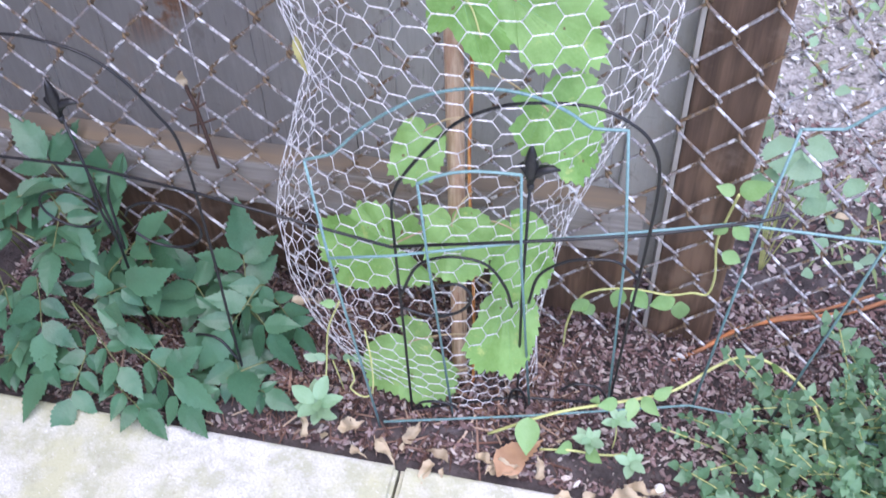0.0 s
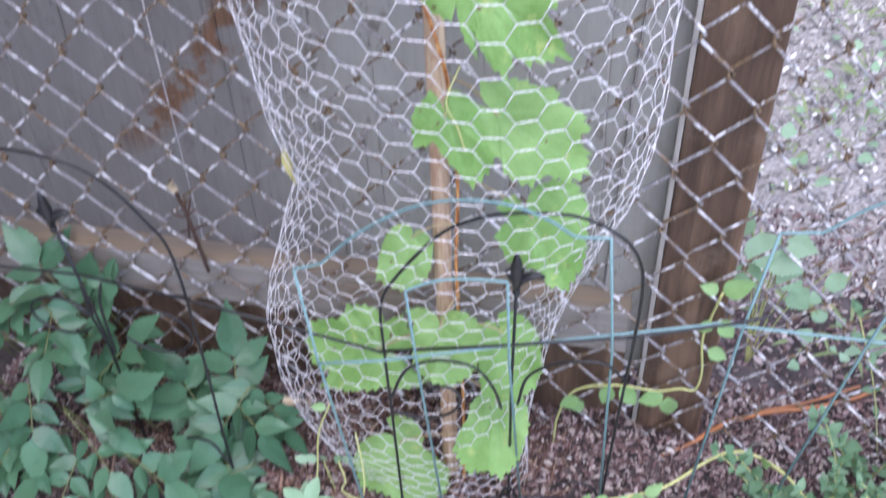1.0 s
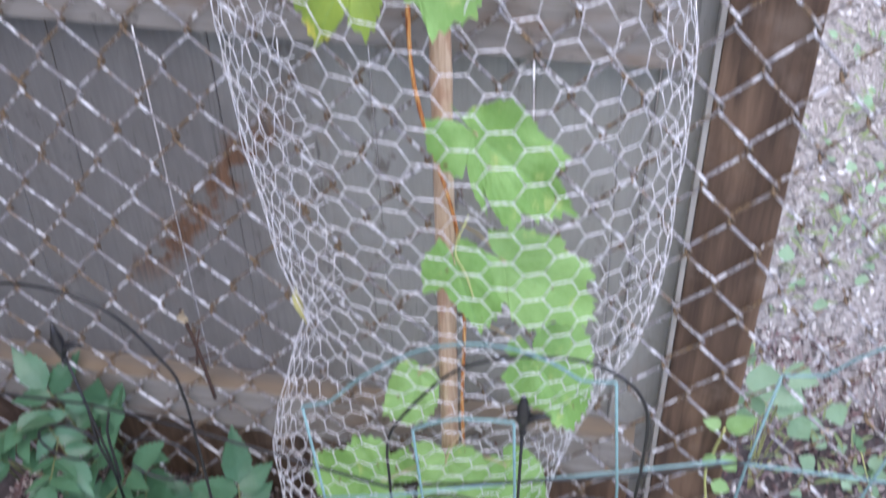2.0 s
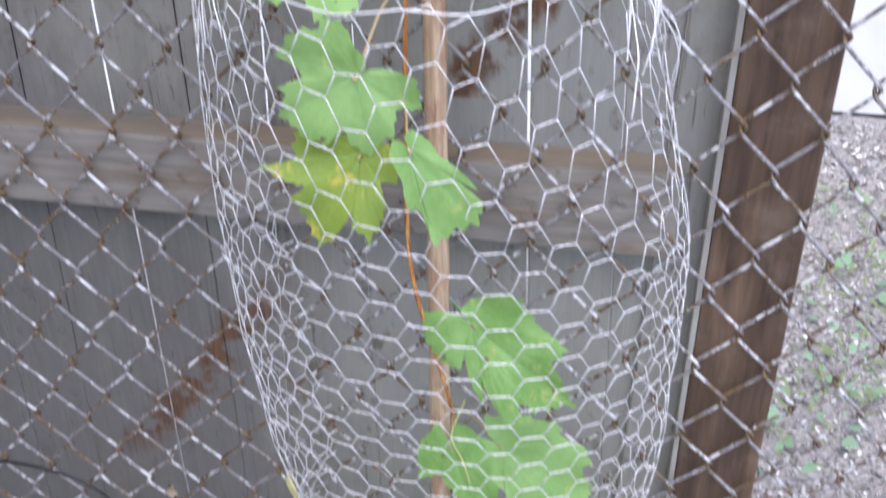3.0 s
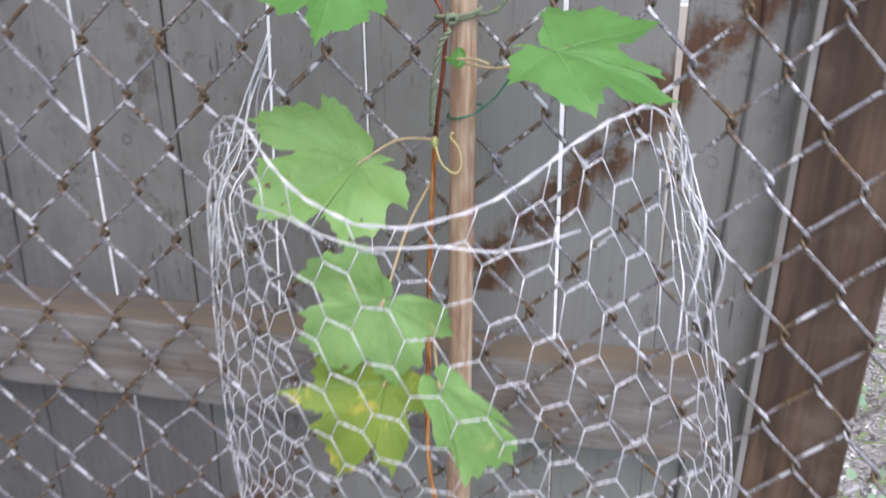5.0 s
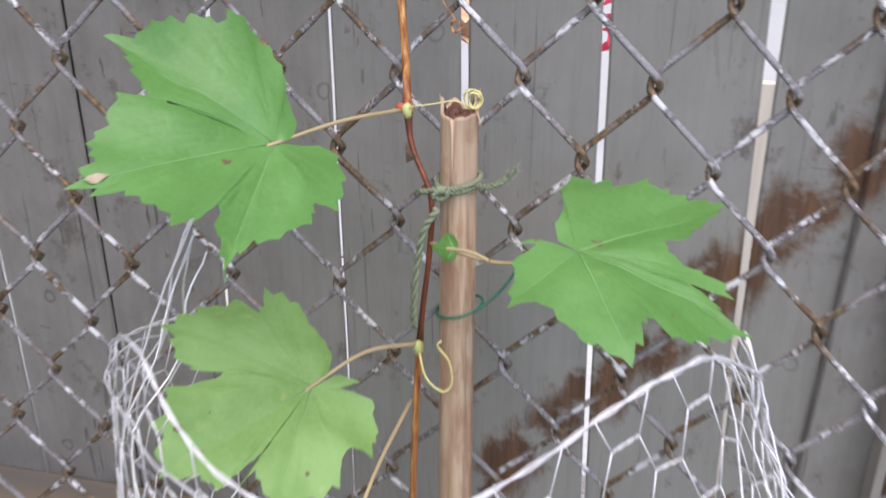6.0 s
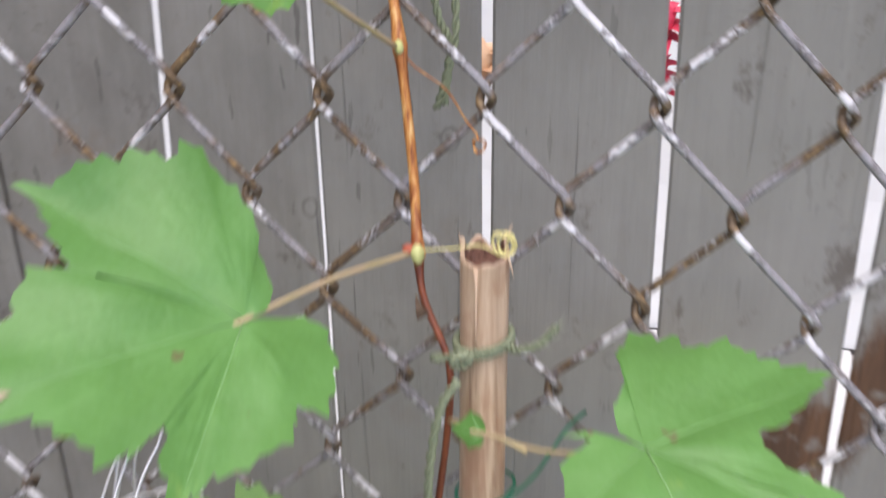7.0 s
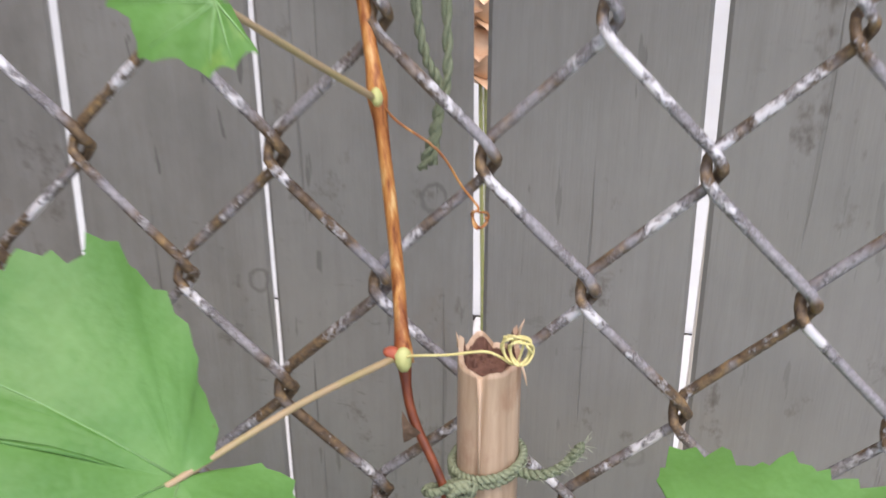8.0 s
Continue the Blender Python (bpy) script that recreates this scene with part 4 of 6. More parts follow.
grape_leaf((-0.1840, -0.1500, 0.7270), (0.00, -0.88, 0.47), -67, [(-167, 25), (-140, 23), (-79, 35), (-60, 44), (-40, 28), (-22, 38), (-8, 55), (0, 73), (23, 65), (31, 60), (35, 45), (53, 35), (143, 22)], (-0.19, -0.092, 0.715), fold=0.08, exact=True, bow=0.01, material=GRAPE_LOW)
grape_leaf((-0.1380, -0.1400, 0.7250), (0.10, -0.86, 0.50), -33, [(-162, 32), (-103, 19), (-49, 41), (-47, 54), (-30, 76), (-17, 72), (-10, 93), (0, 103), (10, 94), (15, 80), (25, 85), (35, 77), (41, 60), (58, 57), (66, 44), (122, 28), (151, 31)], (-0.19, -0.092, 0.725), fold=0.08, exact=True, bow=0.01, material=GRAPE_LOW)
grape_leaf((-0.1040, -0.1300, 0.5880), (0.10, -0.80, 0.60), -62, [(-170, 26), (-131, 33), (-104, 19), (-86, 40), (-71, 42), (-51, 51), (-21, 53), (-10, 76), (0, 84), (18, 73), (44, 59), (73, 58), (99, 54), (137, 32)], (-0.187, -0.095, 0.6), fold=0.08, exact=True, bow=0.01, material=GRAPE_LOW)
grape_leaf((-0.2380, -0.1000, 0.5060), (0.00, -0.85, 0.52), -99, [(-151, 14), (-74, 29), (-40, 45), (-26, 63), (0, 64), (21, 54), (60, 29)], (-0.187, -0.096, 0.53), fold=0.08, exact=True, bow=0.01, material=GRAPE_LOW)
grape_leaf((-0.2820, -0.1250, 0.3340), (-0.10, -0.72, 0.69), 175, [(-160, 39), (-109, 48), (-87, 30), (-63, 48), (-33, 63), (-18, 58), (0, 94), (14, 94), (30, 84), (43, 71), (49, 89), (61, 72), (81, 54), (118, 44), (162, 67)], (-0.186, -0.1, 0.375), fold=0.08, exact=True, bow=0.01, material=GRAPE_LOW)
grape_leaf((-0.2040, -0.1300, 0.3950), (0.00, -0.74, 0.67), -74, [(-163, 16), (-123, 43), (-106, 29), (-65, 39), (-34, 60), (0, 69), (21, 65), (51, 54), (92, 40), (126, 26)], (-0.186, -0.1, 0.42), fold=0.08, exact=True, bow=0.01, material=GRAPE_LOW)
grape_leaf((-0.1380, -0.1100, 0.3770), (0.10, -0.80, 0.60), -73, [(-122, 23), (-51, 37), (-29, 77), (-15, 84), (0, 85), (16, 78), (43, 55), (89, 36), (167, 20)], (-0.185, -0.105, 0.375), fold=0.08, exact=True, bow=0.01, material=GRAPE_LOW)
grape_leaf((-0.1400, -0.1200, 0.2550), (0.10, -0.75, 0.65), -108, [(-93, 19), (-39, 39), (-31, 57), (-21, 79), (0, 97), (9, 89), (23, 97), (34, 85), (53, 60), (83, 43), (114, 32)], (-0.184, -0.108, 0.28), fold=0.08, exact=True, bow=0.01, material=GRAPE_LOW)
grape_leaf((-0.2680, -0.1250, 0.1430), (0.00, -0.71, 0.70), -41, [(-145, 36), (-123, 57), (-83, 79), (-57, 69), (-25, 85), (0, 86), (19, 71), (35, 29), (91, 33), (170, 34)], (-0.182, -0.12, 0.175), fold=0.08, exact=True, bow=0.01, material=GRAPE_LOW)
grape_leaf((-0.2340, -0.1400, 0.0640), (0.00, -0.71, 0.70), -6, [(-148, 10), (-124, 31), (-78, 37), (-39, 41), (0, 43), (26, 30)], (-0.182, -0.12, 0.105), fold=0.08, exact=True, bow=0.01, material=GRAPE_YELLOW)
grape_leaf((-0.211, -0.062, 1.265), (0.0, -0.85, 0.5), 180, [(-60, 9), (0, 13), (60, 8)], (-0.19, -0.07, 1.265), bow=0.002)


def strand_part(name, points, radius, material, parent, label="", steps=6, sides=6):
    bm = bmesh.new()
    tube(bm, curve(points, steps), radius, sides)
    return part(name, bm, material, parent, label)


def coil(center, radius, turns, rise, steps=14):
    c = Vector(center)
    return [c + Vector((radius * (1 - 0.12 * k / steps) * math.cos(k * math.tau / steps), 0.0015 * math.sin(k), radius * math.sin(k * math.tau / steps) + rise * k / steps)) for k in range(int(turns * steps))]


strand_part("tendril", [(-0.2435, -0.032, 1.3305), (-0.239, -0.035, 1.334), (-0.228, -0.0375, 1.3372), (-0.2165, -0.0385, 1.3405), (-0.211, -0.0385, 1.3388), (-0.2075, -0.0385, 1.3368), (-0.2035, -0.0385, 1.3385)] + coil((-0.2065, -0.039, 1.3425), 0.005, 1.9, 0.0006)[1:] + coil((-0.2048, -0.0395, 1.3428), 0.0042, 2.3, -0.0004)[3:] + [(-0.2105, -0.039, 1.347)], 0.00045, TENDRIL, vine, "curled yellow tendril", 3)
strand_part("tendril", [(-0.2335, -0.053, 1.192), (-0.226, -0.066, 1.182), (-0.216, -0.068, 1.175), (-0.2105, -0.067, 1.181), (-0.2125, -0.066, 1.195), (-0.219, -0.066, 1.204), (-0.217, -0.066, 1.208)], 0.0007, TENDRIL, vine, "curled yellow tendril", 4)
strand_part("tendril", [(-0.253, -0.0125, 1.411), (-0.248, -0.011, 1.404), (-0.236, -0.008, 1.394), (-0.2285, -0.006, 1.381), (-0.2235, -0.006, 1.3745)] + coil((-0.2225, -0.0065, 1.371), 0.003, 2.2, -0.0006)[4:], 0.00042, BARK, vine, "thin red tendril", 4)
strand_part("tendril", [(-0.175, -0.12, 0.76), (-0.183, -0.15, 0.74), (-0.171, -0.16, 0.72), (-0.163, -0.165, 0.695)], 0.0009, STALK, vine, "yellow tendril", 4)


def cord(name, points, radius, material, parent, label="", turns=26):
    """Two-ply twisted cord along a smooth path."""
    pts = curve(points, 10)
    bm = bmesh.new()
    for ph in (0.0, math.pi):
        out = []
        for k, p in enumerate(pts):
            d = (pts[min(k + 1, len(pts) - 1)] - pts[max(k - 1, 0)]).normalized()
            n = d.orthogonal().normalized()
            m = d.cross(n)
            a = ph + k * 0.9
            out.append(p + (n * math.cos(a) + m * math.sin(a)) * radius * 0.75)
        tube(bm, out, radius * 0.85, 5)
    return part(name, bm, material, parent, label)


twine = thing("twine", "frayed pale green garden twine knotted round a stake", "twine")
for lift, start in ((0.0, -2.7), (0.0023, -2.2)):
    turn = (start + math.tau * k / 14 for k in range(15))
    cord("loop", [(-0.2157 + 0.0121 * math.cos(a), -0.0285 + 0.0121 * math.sin(a), 1.2882 + lift + 0.0024 * math.cos(a)) for a in turn], 0.0011, TWINE, twine)
tail = [(-0.2045, -0.0345, 1.2905), (-0.1985, -0.0365, 1.2915), (-0.192, -0.0355, 1.2935), (-0.1875, -0.033, 1.297), (-0.184, -0.0305, 1.3015)]
cord("tail", tail, 0.0013, TWINE, twine)
cord("stem_loop", [(-0.2235, -0.043, 1.29), (-0.229, -0.051, 1.2925), (-0.2325, -0.0515, 1.2925), (-0.233, -0.047, 1.29), (-0.229, -0.0425, 1.288), (-0.224, -0.0405, 1.2885)], 0.0011, TWINE, twine)
cord("end", [(-0.222, -0.054, 1.284), (-0.2285, -0.057, 1.272), (-0.2325, -0.058, 1.25), (-0.2345, -0.058, 1.226), (-0.235, -0.056, 1.208)], 0.0015, TWINE, twine)
cord("knot", [(-0.2275, -0.0475, 1.2905), (-0.2225, -0.0465, 1.2925), (-0.2185, -0.0435, 1.29), (-0.2205, -0.0455, 1.2865), (-0.2252, -0.0475, 1.2875), (-0.224, -0.0485, 1.2915), (-0.2195, -0.0465, 1.2915), (-0.219, -0.0445, 1.2875)], 0.0012, TWINE, twine)
hair = random.Random(8)
bm = bmesh.new()
for k in range(110):
    root = curve(tail, 10)[min(40, int(41 * hair.random() ** 0.7))] if k < 66 else Vector((-0.2157 + 0.0128 * math.cos(k), -0.0285 - 0.0128 * abs(math.sin(k)), 1.2895 + 0.0024 * math.cos(k)))
    way = Vector((hair.random() - 0.35, hair.random() - 0.7, hair.random() - 0.3)) * (0.008 if k < 66 else 0.005)
    tube(bm, [root, root + way * 0.5 + Vector((0.0012 * (hair.random() - 0.5), 0, 0.0012 * (hair.random() - 0.5))), root + way + Vector((0, 0, 0.0016 * (hair.random() - 0.5)))], [0.00014, 0.00012, 0.00007], 3)
part("fray", bm, FUZZ, twine, "pale frayed fibres")

hung = thing("twine", "green twisted garden twine hanging in a loop on the fence", "twine")
cord("strand", [(-0.25, 0.012, 1.56), (-0.2475, 0.012, 1.5), (-0.2465, 0.012, 1.44), (-0.243, 0.011, 1.418), (-0.2385, 0.011, 1.408), (-0.2405, 0.011, 1.392), (-0.2445, 0.011, 1.378)], 0.0012, TWINE, hung)
cord("strand", [(-0.236, 0.012, 1.56), (-0.236, 0.012, 1.5), (-0.2365, 0.012, 1.44), (-0.236, 0.011, 1.412), (-0.239, 0.011, 1.396), (-0.241, 0.011, 1.38)], 0.0012, TWINE, hung)

tie = thing("plant_tie", "dark green plastic plant tie round a stake", "plant tie")
strand_part("loop", [(-0.2135 + 0.0135 * math.cos(a), -0.034 + 0.0128 * math.sin(a), 1.212 + 0.004 * math.cos(a)) for a in (math.tau * k / 10 - 0.6 for k in range(12))], 0.0009, TIE, tie)
strand_part("tail", [(-0.202, -0.05, 1.219), (-0.19, -0.036, 1.226), (-0.18, -0.015, 1.236), (-0.172, -0.004, 1.24)], 0.0009, TIE, tie)

# ---- folding border fences ----


def wire_panel(name, label, runs, material, radius):
    ob = thing(name, label, "border fence")
    for part_name, pts in runs:
        smooth = part_name in ("arch", "inner_arch", "scroll")
        bm = bmesh.new()
        tube(bm, curve(pts, 7) if smooth else [Vector(p) for p in pts], radius, 6)
        part(part_name, bm, material, ob)
    return ob


wire_panel("border_fence", "pale teal coated wire border fence panels with arched tops", [
    ("arch", [(-0.3437, -0.196, 0.5357), (-0.3143, -0.195, 0.5481), (-0.3055, -0.194, 0.5567), (-0.2693, -0.192, 0.5967), (-0.2162, -0.19, 0.6365), (-0.1669, -0.188, 0.6532), (-0.1176, -0.187, 0.6532), (-0.0793, -0.186, 0.6384), (-0.0568, -0.184, 0.6208), (-0.047, -0.183, 0.6171), (-0.0184, -0.182, 0.6189)]),
    ("leg", [(-0.3437, -0.196, 0.5357), (-0.3325, -0.199, 0.3876), (-0.2858, -0.21, -0.003)]),
    ("leg", [(-0.0184, -0.182, 0.6189), (-0.0052, -0.165, 0.4306), (0.0017, -0.124, -0.003)]),
    ("inner_arch", [(-0.2241, -0.196, 0.5232), (-0.1996, -0.195, 0.5385), (-0.1721, -0.193, 0.5471), (-0.1407, -0.192, 0.55), (-0.1172, -0.191, 0.55)]),
    ("upright", [(-0.2241, -0.196, 0.5232), (-0.2177, -0.193, 0.3924), (-0.1989, -0.18, 0.057)]),
    ("upright", [(-0.1172, -0.191, 0.55), (-0.1155, -0.183, 0.4115), (-0.1024, -0.142, 0.057)]),
    ("crossbar", [(-0.3325, -0.2015, 0.3876), (-0.2586, -0.1965, 0.4019), (-0.1075, -0.172, 0.4306), (0.1069, -0.104, 0.4286), (0.135, -0.1, 0.4248), (0.2725, -0.103, 0.4296), (0.4967, -0.11, 0.4306)]),
    ("crossbar", [(-0.2858, -0.213, 0.078), (-0.1023, -0.168, 0.078), (0.1059, -0.111, 0.078), (0.362, -0.127, 0.078), (0.5101, -0.13, 0.078)]),
    ("arch", [(0.149, -0.1, 0.5729), (0.1815, -0.1, 0.5787), (0.1934, -0.1, 0.5834), (0.2247, -0.101, 0.6189), (0.2789, -0.103, 0.6578), (0.3384, -0.105, 0.6689), (0.3971, -0.107, 0.6532), (0.4449, -0.109, 0.6115), (0.4831, -0.11, 0.5787), (0.5124, -0.11, 0.5739)]),
    ("leg", [(0.149, -0.1, 0.5729), (0.135, -0.1, 0.4248), (0.1058, -0.108, -0.003)]),
    ("leg", [(0.5124, -0.11, 0.5739), (0.4967, -0.11, 0.4306), (0.462, -0.12, -0.003)]),
    ("upright", [(0.2909, -0.104, 0.5548), (0.2677, -0.106, 0.4306), (0.2089, -0.112, 0.057)]),
    ("upright", [(0.3939, -0.106, 0.5548), (0.3798, -0.108, 0.4306), (0.3378, -0.118, 0.057)]),
    ("inner_arch", [(0.2909, -0.104, 0.5548), (0.3158, -0.104, 0.5691), (0.3454, -0.105, 0.5739), (0.3747, -0.106, 0.5691), (0.3939, -0.106, 0.5548)]),
], TEAL, 0.0017)


def circle(c, r, a0=0, a1=360, n=16, squash=1.0):
    return [(c[0] + r * math.cos(radians(a0 + (a1 - a0) * k / n)), c[1], c[2] + squash * r * math.sin(radians(a0 + (a1 - a0) * k / n))) for k in range(n + 1)]


def finial(parent, tip, foot_dir):
    """A cast spear with two leaves."""
    tip, d = Vector(tip), Vector(foot_dir).normalized()
    tip = tip - d * 0.012
    side = Vector((1, 0, 0)) - d * d.x
    side.normalize()
    bm = bmesh.new()
    tube(bm, [tip, tip + d * 0.01, tip + d * 0.026, tip + d * 0.042, tip + d * 0.056], [0.0008, 0.0042, 0.0076, 0.0066, 0.0036], 8)
    for s in (-1, 1):
        base, reach = tip + d * 0.046, 1.0 if s > 0 else 0.45
        tube(bm, [base, base + side * 0.011 * s * reach - d * 0.011, base + side * 0.022 * s * reach - d * 0.015, base + side * 0.03 * s * reach - d * 0.014], [0.005, 0.0056, 0.004, 0.0008], 7)
    tube(bm, [tip + d * 0.056, tip + d * 0.061, tip + d * 0.066], [0.0036, 0.0042, 0.003], 8)
    part("finial", bm, BLACK, parent, "black cast spear finial")


black_a = wire_panel("border_fence", "black wire border fence panel with scrolls and a spear finial", [
    ("arch", [(-0.2533, -0.184, 0.007), (-0.2559, -0.183, 0.2303), (-0.2586, -0.181, 0.401), (-0.2575, -0.18, 0.4745), (-0.2398, -0.179, 0.5204), (-0.1907, -0.178, 0.5911), (-0.1513, -0.177, 0.6199), (-0.1128, -0.177, 0.6337), (-0.0537, -0.176, 0.6374), (-0.0144, -0.176, 0.6208), (0.0069, -0.175, 0.5958), (0.0172, -0.174, 0.5557), (0.0169, -0.17, 0.4688), (0.0088, -0.15, 0.2684), (-0.0002, -0.125, 0.017)]),
    ("rod", [(-0.1094, -0.18, 0.5357), (-0.1151, -0.165, 0.3447), (-0.1206, -0.136, 0.017)]),
    ("scroll", [(-0.2558, -0.182, 0.3161), (-0.2343, -0.181, 0.3714), (-0.1983, -0.18, 0.3943), (-0.1565, -0.178, 0.3886), (-0.1345, -0.174, 0.3495), (-0.1261, -0.17, 0.3085)]),
    ("scroll", [(-0.1066, -0.17, 0.3209), (-0.0964, -0.171, 0.3733), (-0.0688, -0.172, 0.4038), (-0.0395, -0.172, 0.4153), (-0.0103, -0.17, 0.4134), (0.0127, -0.168, 0.3876)]),
    ("scroll", [(-0.2558, -0.183, 0.2923), (-0.2201, -0.182, 0.2837), (-0.1861, -0.181, 0.2989), (-0.1724, -0.18, 0.3276), (-0.1859, -0.18, 0.3476), (-0.2102, -0.181, 0.3409)]),
    ("scroll", [(-0.2514, -0.186, 0.0764), (-0.237, -0.187, 0.1006), (-0.2063, -0.186, 0.1055), (-0.192, -0.184, 0.091)]),
    ("scroll", [(-0.132, -0.145, 0.057), (-0.1269, -0.148, 0.0958), (-0.1192, -0.147, 0.1055), (-0.1116, -0.146, 0.0958), (-0.1062, -0.14, 0.057)]),
    ("scroll", [(-0.0007, -0.13, 0.0861), (-0.0147, -0.132, 0.1152), (-0.0433, -0.135, 0.121), (-0.0627, -0.137, 0.1055)]),
    ("crossbar", [(-0.2533, -0.187, 0.0783), (-0.1204, -0.141, 0.0783), (0.0001, -0.129, 0.0783)]),
    ("crossbar", [(-0.2595, -0.1845, 0.4038), (-0.1123, -0.175, 0.4325), (0.0176, -0.158, 0.4516), (0.1271, -0.13, 0.464), (0.1568, -0.128, 0.4783)]),
], BLACK, 0.0019)
finial(black_a, (-0.1092, -0.18, 0.572), (-0.004, 0.02, -1))
black_b = wire_panel("border_fence", "black wire border fence panel with scrolls leaning among shrub leaves", [
    ("arch", [(-0.4901, -0.18, 0.017), (-0.501, -0.16, 0.1731), (-0.5112, -0.14, 0.297), (-0.5229, -0.125, 0.4506), (-0.5461, -0.122, 0.5041), (-0.5811, -0.12, 0.5519), (-0.6259, -0.12, 0.5806), (-0.7027, -0.12, 0.5901), (-0.7737, -0.12, 0.5643), (-0.8303, -0.122, 0.4879), (-0.8455, -0.13, 0.3447), (-0.8464, -0.15, 0.017)]),
    ("rod", [(-0.6678, -0.12, 0.4783), (-0.6525, -0.122, 0.297), (-0.6343, -0.14, 0.017)]),
    ("scroll", circle((-0.7041, -0.121, 0.3113), 0.042, 20, 330, 12, 0.8)),
    ("scroll", circle((-0.5782, -0.124, 0.3085), 0.05, -150, 170, 12, 0.8)),
    ("scroll", [(-0.66, -0.121, 0.3829), (-0.6627, -0.121, 0.3256), (-0.655, -0.122, 0.278), (-0.6477, -0.123, 0.2494)]),
    ("scroll", [(-0.6328, -0.121, 0.3829), (-0.6437, -0.121, 0.3447), (-0.6455, -0.122, 0.2875), (-0.6457, -0.123, 0.2494)]),
    ("scroll", [(-0.4937, -0.178, 0.1152), (-0.518, -0.17, 0.1443), (-0.5515, -0.165, 0.1395), (-0.5654, -0.165, 0.1104)]),
    ("crossbar", [(-0.8665, -0.126, 0.3943), (-0.7653, -0.123, 0.3943), (-0.6545, -0.125, 0.4), (-0.5163, -0.136, 0.3924), (-0.2595, -0.186, 0.4038)]),
], BLACK, 0.0019)
finial(black_b, (-0.6706, -0.12, 0.5194), (0.03, 0.0, -1))

# ---- neighbouring house beyond the fence ----


def build_house():
    house = thing("house", "white lap-sided house wall beyond the fence", "house", (0.5, 2.06, 0))
    inv = Matrix.Translation(house.location).inverted()
    bm = bmesh.new()
    box(bm, -4.0, 4.5, 2.075, 2.3, 0.014, 3.2)
    part("wall", bm, SIDING, house).matrix_parent_inverse = inv
    lap = bmesh.new()
    vs = [lap.verts.new(p) for p in ((-4.0, 2.0696, 0.0), (4.5, 2.0696, 0.0), (4.5, 2.0706, 0.128), (-4.0, 2.0706, 0.128), (-4.0, 2.073, 0.0), (4.5, 2.073, 0.0), (4.5, 2.073, 0.128), (-4.0, 2.073, 0.128))]
    for q in ((0, 1, 2, 3), (4, 7, 6, 5), (0, 4, 5, 1), (3, 2, 6, 7), (0, 3, 7, 4), (1, 5, 6, 2)):
        lap.faces.new([vs[i] for i in q])
    me = mesh_of("siding_board", lap, SIDING)
    for k in range(24):
        ob = new("siding_board", me)
        ob.parent = house
        ob.matrix_parent_inverse = inv
        ob.location = (0, 0, 0.014 + 0.128 * k)
    # footing; the shadow line under the siding is put into its dark colour
    bm = bmesh.new()
    box(bm, -4.0, 4.5, 2.07, 2.25, -0.2, 0.0125)
    part("footing", bm, FOOTING, house, "footing, coloured dark for the shadow line under the siding").matrix_parent_inverse = inv
    house.location = (0.5, 1.944, GROUND)


build_house()

plank = thing("plank", "bare pale timber plank standing behind the board fence", "plank", (0.03, 1.2, GROUND))
bm = bmesh.new()
box(bm, -0.062, 0.062, -0.009, 0.009, -0.01, 0.86, 0.002)
for v in bm.verts:
    v.co.y += 0.02 * v.co.z
part("plank_face", bm, PALEWOOD, plank)

# ---- shrubs and small plants ----


def ovate(name, length, width, material, teeth=9, depth=0.05, fold=0.35, droop=0.25, round_tip=False):
    """An oval leaf along +x, stalk end at the origin."""
    bm = bmesh.new()
    n = 18
    rows = []
    for k in range(n + 1):
        u = k / n
        h = math.sin(math.pi * u ** (0.9 if round_tip else 0.72)) ** (0.7 if round_tip else 0.95) * width / 2
        saw = 1 + (depth * ((k % 2) * 2 - 1) if teeth else 0)
        if k in (0, n):
            h = 0.0006
        x, z = length * u, -droop * length * u * u * 0.5
        row = []
        for f in (-1, -0.5, 0, 0.5, 1):
            y = h * f * (saw if abs(f) == 1 else 1)
            row.append(bm.verts.new((x - 0.06 * length * (1 - abs(f)) * 0, y, z + fold * abs(y) + 0.0015 * noise.noise(Vector((x * 70, y * 70, length * 99))))))
        rows.append(row)
    for a, b in zip(rows, rows[1:]):
        for s in range(4):
            f = bm.faces.new((a[s], b[s], b[s + 1], a[s + 1]))
            f.smooth = True
    return mesh_of(name, bm, material)


def basis(at, along, facing):
    x = Vector(along).normalized()
    z = Vector(facing) - x * Vector(facing).dot(x)
    z = z.normalized() if z.length > 1e-5 else x.orthogonal().normalized()
    m = Matrix((x, z.cross(x), z)).transposed().to_4x4()
    m.translation = at
    return m


def leaf_on(stem, me, at, along, facing, scale=1.0, name="leaf"):
    ob = new(name, me)
    ob.parent = stem
    ob.matrix_basis = basis(Vector(at), along, facing) @ Matrix.Diagonal((scale, scale * (0.9 + 0.2 * rng.random()), scale, 1))
    return ob


